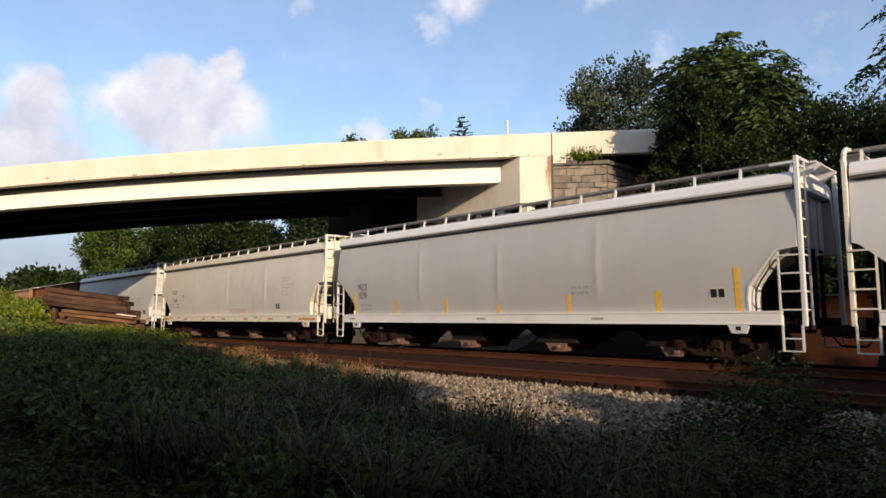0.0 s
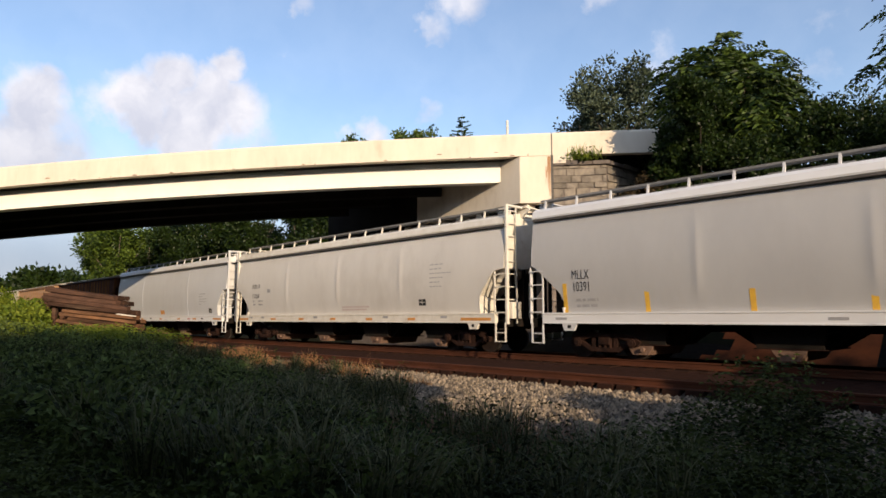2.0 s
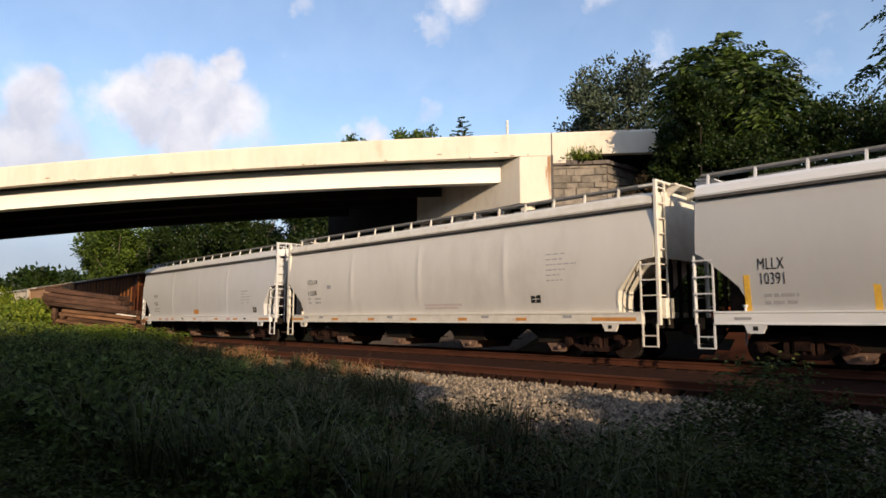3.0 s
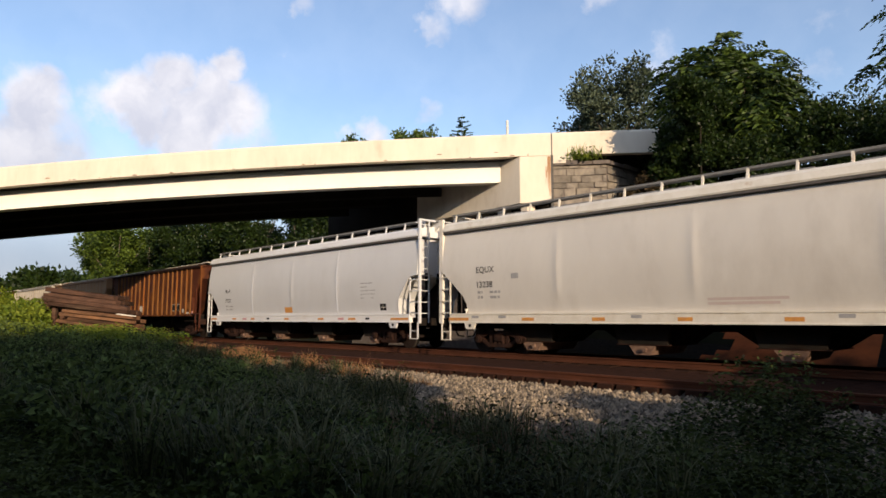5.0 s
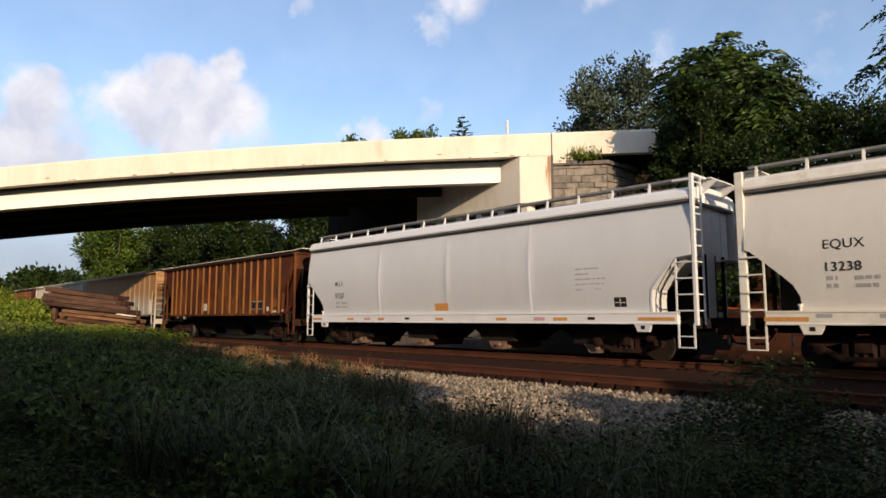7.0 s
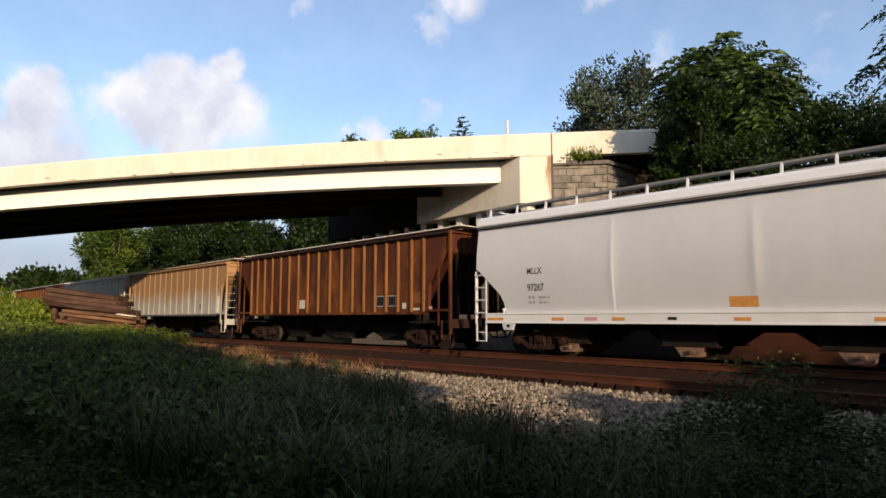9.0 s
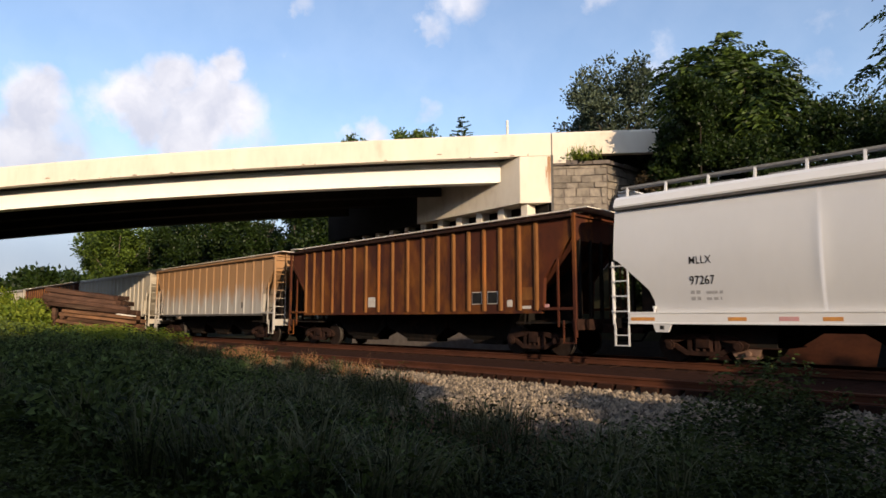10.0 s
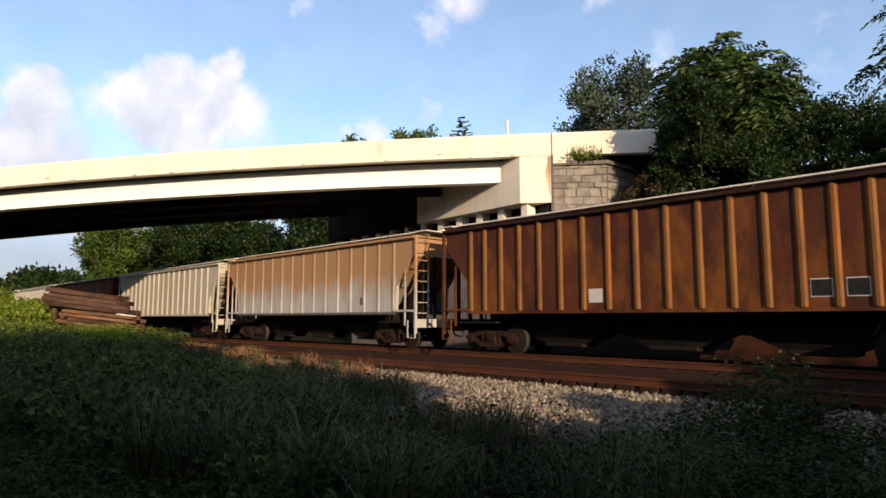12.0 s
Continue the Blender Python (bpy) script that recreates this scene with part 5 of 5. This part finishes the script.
def build_trees():
    build_tree("tree", -12.4, 31.3, 11.9, (2.95, 2.95, 2.95), 1500, 1.25, M_LEAF, "dense green broadleaf tree with drooping compound leaves", 40)
    build_tree("tree", -26.2, 43.7, 17.0, (4.6, 4.6, 4.3), 3200, 0.34, M_LEAF2, "grey-green leafy tree behind the bridge", 60, "leaf")
    build_tree("tree", -3.9, 33.8, 12.6, (2.4, 2.4, 3.0), 420, 1.25, M_LEAF, "green tree with drooping compound leaves", 22)
    for x, y, z, r in ((-14.2, 28.9, 8.4, 1.7), (-12.6, 28.2, 9.0, 1.7), (-10.4, 28.8, 7.8, 2.2), (-7.5, 29.6, 8.2, 2.3), (-5.2, 30.8, 8.9, 2.4), (-2.0, 29.5, 8.4, 2.4), (-12.0, 26.6, 5.8, 1.6), (-8.6, 27.0, 6.0, 1.9),
                       (-15.3, 30.5, 9.4, 1.3), (-4.6, 27.4, 6.4, 2.0), (-1.0, 26.5, 6.2, 2.0), (-13.6, 26.6, 6.4, 0.7), (-12.5, 27.0, 9.0, 1.1), (-12.6, 26.2, 7.4, 0.8), (-11.9, 26.4, 8.6, 1.5), (-11.2, 25.4, 10.2, 1.2), (-9.0, 33.5, 9.6, 2.2), (-6.3, 34.0, 9.6, 2.2), (-15.5, 33.5, 9.4, 2.0), (-4.0, 35.5, 10.2, 2.4),
                       (-12.5, 23.6, 2.6, 1.3), (-9.5, 23.3, 2.2, 1.4), (-6.5, 23.5, 2.4, 1.4), (-3.5, 23.3, 2.2, 1.4), (-0.5, 23.5, 2.4, 1.5), (2.5, 23.3, 2.2, 1.4), (-11, 24.8, 4.2, 1.3), (-7.5, 24.9, 4.2, 1.4), (-4.0, 24.8, 4.0, 1.4), (-1.0, 24.8, 4.2, 1.4)):
        build_tree("bush", x, y, z, (r, r, r * 0.85), 1300, 0.20, M_LEAF3, "dark green bush on the bank", 24, "leaf", 0.035, "bank bushes")
    for x, y, z, r in ((-14.0, 26.0, 6.9, 0.75), (-13.2, 26.0, 6.6, 0.9), (-14.5, 25.9, 6.5, 0.5)):
        build_tree("vine_bush", x, y, z, (r, r, r * 0.8), 420, 0.15, M_VINE, "brownish straggling bush at the wall's corner", 16, "leaf", 0.05, "wall bushes")
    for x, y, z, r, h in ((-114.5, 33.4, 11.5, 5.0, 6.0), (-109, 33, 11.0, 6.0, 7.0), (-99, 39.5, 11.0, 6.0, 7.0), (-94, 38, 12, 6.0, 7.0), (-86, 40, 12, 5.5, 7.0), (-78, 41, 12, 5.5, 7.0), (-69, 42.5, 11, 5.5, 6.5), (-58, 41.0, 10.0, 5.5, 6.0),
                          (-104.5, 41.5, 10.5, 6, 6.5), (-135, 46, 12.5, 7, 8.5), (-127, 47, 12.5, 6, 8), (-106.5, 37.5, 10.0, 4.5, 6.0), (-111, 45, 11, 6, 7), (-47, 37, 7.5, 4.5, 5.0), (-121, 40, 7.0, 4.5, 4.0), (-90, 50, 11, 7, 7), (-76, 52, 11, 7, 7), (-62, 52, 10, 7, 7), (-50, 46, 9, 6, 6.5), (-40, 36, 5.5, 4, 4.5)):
        # trees standing in the sun take the brighter leaf copy
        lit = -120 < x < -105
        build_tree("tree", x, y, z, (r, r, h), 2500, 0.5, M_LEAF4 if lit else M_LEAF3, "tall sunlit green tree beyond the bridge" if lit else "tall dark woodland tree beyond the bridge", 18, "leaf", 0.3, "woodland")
    for x, y, z, r, h in ((-160, 46, 5.5, 7, 4.5), (-213, 38, 5.0, 12, 5.5), (-232, 52, 7, 11, 6), (-207, 22, 5.5, 9, 5.5), (-190, 48, 6.5, 9, 6), (-250, 32, 7, 12, 7), (-215, 28, 6.5, 9, 6), (-176, 36, 6, 7, 5)):
        build_tree("tree", x, y, z, (r, r, h), 3200, 1.5, M_LEAF3, "distant dark green tree", 22, "leaf", 0.4, "distant trees")
    for x, y, z, r, hh in ((-52.7, 38.0, 18.5, 1.6, 1.0), (-49.0, 41.7, 19.1, 1.4, 1.3), (-47.6, 43.2, 19.2, 1.4, 1.5), (-46.3, 44.6, 18.5, 1.3, 1.3)):
        build_tree("tree", x, y, z, (r, r, hh), 230, 0.40, M_LEAF4, "small tree top showing over the parapet", 14, "leaf", 0.12)
    build_conifer(-44.9, 46.1, 22.2)
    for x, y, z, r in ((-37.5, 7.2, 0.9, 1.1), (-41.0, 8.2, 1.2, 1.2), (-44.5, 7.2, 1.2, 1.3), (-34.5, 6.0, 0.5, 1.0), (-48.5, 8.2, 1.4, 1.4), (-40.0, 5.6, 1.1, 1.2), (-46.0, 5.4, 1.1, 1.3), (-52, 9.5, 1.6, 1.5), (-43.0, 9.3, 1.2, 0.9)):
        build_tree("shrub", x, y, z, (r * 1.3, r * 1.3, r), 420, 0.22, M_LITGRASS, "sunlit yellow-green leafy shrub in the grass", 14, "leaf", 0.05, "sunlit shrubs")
    # unseen trees added on the sunward side to shade camera, foreground and track
    for x, y, z, r, h in ((1.0, -2.0, 7.6, 3.9, 1.6), (1.0, -7.0, 5.2, 3.0, 1.8), (10, -6, 5.0, 4.5, 5.0), (17, -9, 5, 5, 5), (15, -3.6, 6.0, 3.2, 5.0), (26, -8, 6, 5, 6), (-2.2, -3.5, 4.2, 2.4, 1.3), (1.2, -0.9, 4.3, 2.6, 1.0), (-4.6, -3.9, 3.4, 2.2, 1.4), (-7.6, -4.2, 2.9, 2.0, 1.2), (-10.5, -4.4, 2.4, 2.0, 1.2), (-57, 1.0, 4.5, 4.0, 5.0), (-64, 1.5, 5.5, 4.5, 6.0), (-72, 1.5, 5.5, 4.5, 6.0), (-81, 2.0, 5.5, 5.0, 6.0), (3, -11, 5, 5, 5), (-7, -10, 5, 5, 5), (-14, -9, 5, 5, 5),
                          (5.6, 7.3, 1.0, 1.5, 1.6), (6.4, 10.4, 1.5, 1.6, 1.8), (8.2, 12.9, 1.6, 1.8, 1.9), (8.0, 10.9, 2.3, 1.8, 1.6), (8.4, 8.7, 1.9, 1.3, 1.35), (8.2, 6.5, 2.7, 0.8, 1.1), (3.5, 1.0, 4.6, 2.6, 1.1), (5.6, 1.6, 4.2, 2.0, 0.9), (8.0, 5.2, 0.7, 1.7, 1.8), (11.5, 12.0, 1.4, 1.9, 2.2), (4.8, 5.2, 0.6, 1.4, 1.6), (3.2, 8.6, 1.2, 1.3, 1.3), (2.4, 11.2, 1.0, 1.3, 1.4), (2.2, 13.4, 0.5, 1.1, 1.1), (2.0, 4.6, 1.0, 1.5, 1.3), (1.9, 6.9, 0.5, 1.2, 1.2), (3.0, 4.1, 4.0, 1.7, 0.6)):
        build_tree("tree", x, y, z, (r, r, h), 1300 if r > 2.45 else 1800, 0.7 if r > 2.45 else 0.28, M_LEAF3, "unseen leafy tree added on the sunward side for its shade", 24, "leaf", 0.2, "shading trees")


def build_unseen_wood():
    """Unseen tree belt, added on the camera's side to hold back low sky light."""
    for k in range(17):
        x, y = -112 + 9.5 * k + rng.uniform(-2, 2), -30 - 6 * (k % 2) + rng.uniform(-2, 2)
        build_tree("tree", x, y, 6.5, (6.0, 5.0, 7.0 + rng.uniform(-1, 1)), 1100, 1.3, M_LEAF3, "unseen tall tree added behind the camera to block low sky light", 26, "leaf", 0.3, "wood behind the lane")


build_trees()
build_unseen_wood()


# ---- grass, weeds and ballast ----
def stuff(ob, label, category):
    return tagged(ob, label, category, kind="stuff")


def blades(n, box, h0, h1, width, mat, name, label, lean=0.35, keep=None):
    X, Y = rng.uniform(box[0], box[1], n), rng.uniform(box[2], box[3], n)
    if keep is not None:
        k = keep(X, Y)
        X, Y = X[k], Y[k]
        n = len(X)
    C = np.stack([X, Y, ground_z(X, Y) - 0.03], 1)
    H = rng.uniform(h0, h1, n) * (0.68 + 0.36 * np.sin(X * 1.1 + 2 * np.sin(Y * 0.9)) * np.sin(Y * 1.3 + X * 0.4)) * rng.choice([0.7, 1.0, 1.0, 1.25], n)
    a = rng.uniform(0, math.tau, n)
    lv = np.stack([np.cos(a), np.sin(a), np.zeros(n)], 1) * (rng.uniform(0.05, lean, n) * H)[:, None]
    b = rng.uniform(0, math.tau, n)
    S = np.stack([np.cos(b), np.sin(b), np.zeros(n)], 1) * width / 2
    up = np.zeros((n, 3))
    up[:, 2] = H
    m = C + lv * 0.3 + up * 0.55
    t = C + lv * 1.2 + up * (1 - 0.25 * rng.random(n))[:, None]
    V = np.stack([C - S, C + S, m + S * 0.8, m - S * 0.8, t + S * 0.1, t - S * 0.1], 1).reshape(-1, 3)
    i = np.arange(n)[:, None] * 6
    Q = np.concatenate([i + np.array([[0, 1, 2, 3]]), i + np.array([[3, 2, 4, 5]])])
    return stuff(quads_mesh(name, V, Q, mat), label, "grass")


def weeds(n, box, h0, h1, mat, name, label, leaf=0.09, keep=None, per=26):
    """Upright leafy stems."""
    X, Y = rng.uniform(box[0], box[1], n), rng.uniform(box[2], box[3], n)
    if keep is not None:
        k = keep(X, Y)
        X, Y = X[k], Y[k]
        n = len(X)
    C = np.stack([X, Y, ground_z(X, Y)], 1)
    H = rng.uniform(h0, h1, n)
    f = rng.uniform(0.15, 1.0, (n, per))
    P = C[:, None, :] + np.stack([rng.normal(size=(n, per)) * 0.10 * f, rng.normal(size=(n, per)) * 0.10 * f, f * H[:, None]], 2)
    P = P.reshape(-1, 3)
    a = rng.uniform(0, math.tau, len(P))
    D = np.stack([np.cos(a), np.sin(a), rng.uniform(-0.2, 0.8, len(P))], 1)
    V, Q = leaves(P, D, leaf * rng.uniform(0.6, 1.5, len(P)), leaf * 0.45, 0.2)
    return stuff(quads_mesh(name, V, Q, mat), label, "weeds")


def tussocks(n, box, per, h0, h1, width, mat, name, label, keep=None, spread=0.11):
    """Clumps of long blades that rise from one root and bend outward, tips hanging."""
    X, Y = rng.uniform(box[0], box[1], n), rng.uniform(box[2], box[3], n)
    if keep is not None:
        k = keep(X, Y)
        X, Y = X[k], Y[k]
        n = len(X)
    C = np.repeat(np.stack([X, Y, ground_z(X, Y) - 0.03], 1), per, 0)
    H = np.repeat(rng.uniform(h0, h1, n), per) * rng.uniform(0.55, 1.1, n * per)
    a = rng.uniform(0, math.tau, n * per)
    out = np.stack([np.cos(a), np.sin(a), np.zeros(n * per)], 1)
    C = C + out * (rng.random(n * per) * spread)[:, None]
    reach = (H * rng.uniform(0.1, 0.75, n * per))[:, None]
    up = np.stack([np.zeros(n * per), np.zeros(n * per), H], 1)
    b = a + math.pi / 2 + rng.normal(0, 0.5, n * per)
    S = np.stack([np.cos(b), np.sin(b), np.zeros(n * per)], 1) * (width / 2 * rng.uniform(0.7, 1.3, n * per))[:, None]
    p1, p2, p3 = C + out * reach * 0.22 + up * 0.5, C + out * reach * 0.62 + up * 0.86, C + out * reach * 1.12 + up * 0.96
    V = np.stack([C - S, C + S, p1 + S, p1 - S, p2 + S * 0.8, p2 - S * 0.8, p3 + S * 0.12, p3 - S * 0.12], 1).reshape(-1, 3)
    i = np.arange(n * per)[:, None] * 8
    Q = np.concatenate([i + np.array([q]) for q in ([0, 1, 2, 3], [3, 2, 4, 5], [5, 4, 6, 7])])
    return stuff(quads_mesh(name, V, Q, mat), label, "grass")


def mounds(n, box, r0, r1, mat, name, label, leaf=0.10, per=240, keep=None):
    """Low rounded bushes: leaves on an uneven shell over a dark hollow."""
    X, Y = rng.uniform(box[0], box[1], n), rng.uniform(box[2], box[3], n)
    if keep is not None:
        k = keep(X, Y)
        X, Y = X[k], Y[k]
        n = len(X)
    R = rng.uniform(r0, r1, n)
    d = rng.normal(size=(n, per, 3))
    d[..., 2] = np.abs(d[..., 2])
    d /= np.linalg.norm(d, axis=2, keepdims=True)
    ph = rng.uniform(0, math.tau, (n, 1))
    lump = 1 + 0.22 * np.sin(d[..., 0] * 5 + ph) * np.sin(d[..., 1] * 6 + 2 * ph) + 0.12 * np.sin(d[..., 2] * 9 + ph)
    P = d * (R[:, None] * lump * rng.uniform(0.72, 1.04, (n, per)))[..., None] * np.array([1, 1, 1.15])
    P = (P + np.stack([X, Y, ground_z(X, Y)], 1)[:, None, :]).reshape(-1, 3)
    D = d.reshape(-1, 3) * 0.7 + rng.normal(size=(n * per, 3)) * 0.6
    V, Q = leaves(P, D, leaf * rng.uniform(0.6, 1.5, n * per), leaf * 0.5, 0.25)
    return stuff(quads_mesh(name, V, Q, mat), label, "weeds")


def build_plants():
    def grassy(X, Y):
        edge = np.minimum(8.0 + 0.43 * np.maximum(-X - 6.5, 0), 12.5) + 0.35 * np.sin(X * 2.3) + 0.25 * np.sin(X * 5.1)
        path = (X < -4.5) & (Y < 2.3 + 0.25 * np.sin(X * 1.1))
        return (Y < edge) & (np.hypot(X, Y) > 1.5) & ~path

    def clumped(X, Y):
        return grassy(X, Y) & (np.sin(X * 0.9 + 1.7 * np.sin(Y * 0.8)) + np.sin(Y * 1.4 - X * 0.5) > -0.1)

    def leafy(X, Y):
        return grassy(X, Y + 2.5) & ((X < -9 - 0.5 * Y) | (Y < 4.2))
    def middle(X, Y):
        return clumped(X, Y) & (X > -9 - 0.75 * Y) & (X < -0.45 * Y)

    def low(X, Y):
        return (X < -4.5) & (Y < 2.6)
    blades(30000, (-42, 4, 1.0, 13.0), 0.2, 0.6, 0.018, M_GRASS, "short_grass", "short grey-green grass in the shade of the trees", lean=0.85, keep=grassy)
    weeds(1500, (-20, -4.5, 0.6, 2.6), 0.06, 0.2, M_WEED, "creeping_weeds", "low creeping weeds on the trodden ground", 0.07, keep=low, per=24)
    tussocks(900, (-20, 1, 2.4, 12.5), 40, 0.55, 1.0, 0.017, M_GRASS, "tall_grass", "tussocks of tall bent grey-green grass in the shade", keep=middle, spread=0.16)
    tussocks(500, (-42, -16, 2.6, 13.0), 30, 0.5, 0.85, 0.022, M_GRASS, "far_grass", "tussocks of grass along the ditch", keep=grassy)
    weeds(3600, (-40, 5, 1.2, 13.4), 0.25, 0.7, M_WEED, "weeds", "dark leafy weeds along the ditch", 0.06, keep=grassy, per=22)
    weeds(1500, (-34, 3, 3.0, 12.4), 0.5, 1.0, M_WEED, "tall_weeds", "clumps of tall leafy weeds in the grass", 0.085, keep=clumped, per=30)
    mounds(190, (-38, -6, 2.6, 12.0), 0.45, 1.0, M_BUSH, "leafy_bushes", "low leafy green bushes in the shade", 0.14, 460, keep=leafy)
    mounds(90, (-11, -1, 2.2, 6.5), 0.3, 0.6, M_BUSH, "low_bushes", "low dark leafy bushes in the grass", 0.08, 300, keep=grassy)
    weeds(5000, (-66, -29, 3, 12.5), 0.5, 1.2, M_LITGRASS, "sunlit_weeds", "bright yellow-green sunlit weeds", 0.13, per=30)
    blades(13000, (-40, -13.5, 12.4, 14.0), 0.2, 0.8, 0.022, M_DRY, "dry_grass", "dry orange grass at the ballast's edge", keep=lambda X, Y: (Y < 13.9 - 0.10 * (X + 26)) & (np.sin(X * 2.1 + Y * 3) + np.sin(X * 0.9 - Y * 5) > -0.4))
    blades(8000, (-42, -15.0, 13.7, 15.7), 0.10, 0.36, 0.022, M_DRY, "low_dry_grass", "low tan grass between the ballast and the rails", keep=lambda X, Y: (Y < 14.1 - 0.07 * (X + 15)) & (np.sin(X * 1.7 + Y * 4) + np.sin(X * 0.8 - Y * 3) > -0.6))
    blades(9000, (-10.0, -4.0, 7.0, 9.6), 0.35, 0.8, 0.013, M_REDGRASS, "reddish_grass", "thin reddish dry grass at the foot of the ballast", keep=lambda X, Y: Y < 8.6 - 0.45 * (X + 6.5) + 0.3 * np.sin(X * 3))
    blades(520, (-16, 1, 2.6, 9.5), 0.6, 1.0, 0.016, M_PALE, "pale_grass", "long pale bent grass blades", lean=0.9, keep=grassy)
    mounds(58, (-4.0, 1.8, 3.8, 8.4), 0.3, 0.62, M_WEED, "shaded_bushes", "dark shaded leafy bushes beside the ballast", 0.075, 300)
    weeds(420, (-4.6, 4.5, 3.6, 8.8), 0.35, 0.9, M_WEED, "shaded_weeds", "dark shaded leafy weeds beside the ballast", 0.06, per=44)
    weeds(26, (-4.6, -3.4, 10.8, 12.0), 0.8, 1.5, M_WEED, "bushy_weeds", "tall leafy weeds before the track", 0.10, per=60)
    weeds(330, (-5.3, 0.0, 7.0, 12.2), 0.3, 0.95, M_WEED, "ballast_weeds", "scattered leafy weeds on the ballast", 0.09, per=46)


build_plants()


def build_stones():
    n = 34000
    X, Y = rng.uniform(-26, 6, n), rng.uniform(7.8, 14.0, n)
    C = np.stack([X, Y, ground_z(X, Y) + 0.005], 1)
    s = rng.uniform(0.026, 0.075, n)
    base = np.array([[1, 0, 0], [-1, 0, 0], [0, 1, 0], [0, -1, 0], [0, 0, 1], [0, 0, -0.6]], float)
    V = base[None] * s[:, None, None] * rng.uniform(0.6, 1.35, (n, 6, 1)) + rng.normal(size=(n, 6, 3)) * s[:, None, None] * 0.2
    a = rng.uniform(0, math.tau, n)
    ca, sa = np.cos(a)[:, None], np.sin(a)[:, None]
    V = np.stack([V[..., 0] * ca - V[..., 1] * sa, V[..., 0] * sa + V[..., 1] * ca, V[..., 2]], -1) + C[:, None, :]
    T = np.array([[0, 2, 4], [2, 1, 4], [1, 3, 4], [3, 0, 4], [2, 0, 5], [1, 2, 5], [3, 1, 5], [0, 3, 5]])
    Q = (np.arange(n)[:, None, None] * 6 + T[None]).reshape(-1, 3)
    stuff(quads_mesh("ballast_stones", V.reshape(-1, 3), Q, M_BALLAST), "pale crushed-stone ballast on the shoulder of the track", "ballast")


build_stones()


def build_tuft():
    """Grass and saplings rooted on top of the wall."""
    root = thing("weed_tuft", -16.75, 25.0, 8.5, "green weeds growing on the wall top", "weeds")
    n = 260
    C = np.stack([rng.normal(0, 0.45, n), rng.normal(0, 0.25, n), np.zeros(n)], 1)
    D = np.stack([rng.normal(0, 0.35, n), rng.normal(0, 0.35, n), np.ones(n)], 1)
    V, Q = leaves(C, D, rng.uniform(0.3, 1.0, n), 0.05, 0.1)
    tagged(quads_mesh("grass_tuft", V, Q, M_LITGRASS, root), kind="stuff")
    n = 420
    C = np.stack([rng.normal(-0.1, 0.5, n), rng.normal(0, 0.3, n), np.abs(rng.normal(0.1, 0.25, n))], 1)
    V, Q = leaves(C, rng.normal(size=(n, 3)), 0.16, 0.09, 0.1)
    tagged(quads_mesh("leaf_cluster", V, Q, M_LEAF4, root), kind="stuff")
    for x, top in ((-0.75, 1.5), (-0.5, 1.45), (0.25, 1.7)):
        bm = B_()
        addtube(bm, (x, 0, -0.1), (x - 0.08, 0, top), 0.012, 5, 0.006)
        part("stalk", bm, M_BARK, root)


build_tuft()


def build_pole():
    root = thing("sign_post", -35.6, 42.3, float(ground_z(-35.6, 42.3)), "slim pale post behind the bridge", "post")
    bm = B_()
    top = 18.6 - float(ground_z(-35.6, 42.3))
    addtube(bm, (0, 0, -0.2), (0, 0, top), 0.11, 8)
    part("pole", bm, M_CREAM, root)


build_pole()


# ---- what moves ----
def motions():
    for car, x0 in MOVING:
        walk(car, [(t, pose(x0 + SPEED * t, TRACK_Y, 0)) for t in (0.0, 2.0, 4.0, 6.0, 8.0, 10.0, 12.0)])
    step = 0.1
    for w, a in WHEELSETS:
        walk(w, [(k * step, pose(a, 0, 0.455, 0, math.degrees(SPEED * k * step / 0.455), 0)) for k in range(121)])


motions()
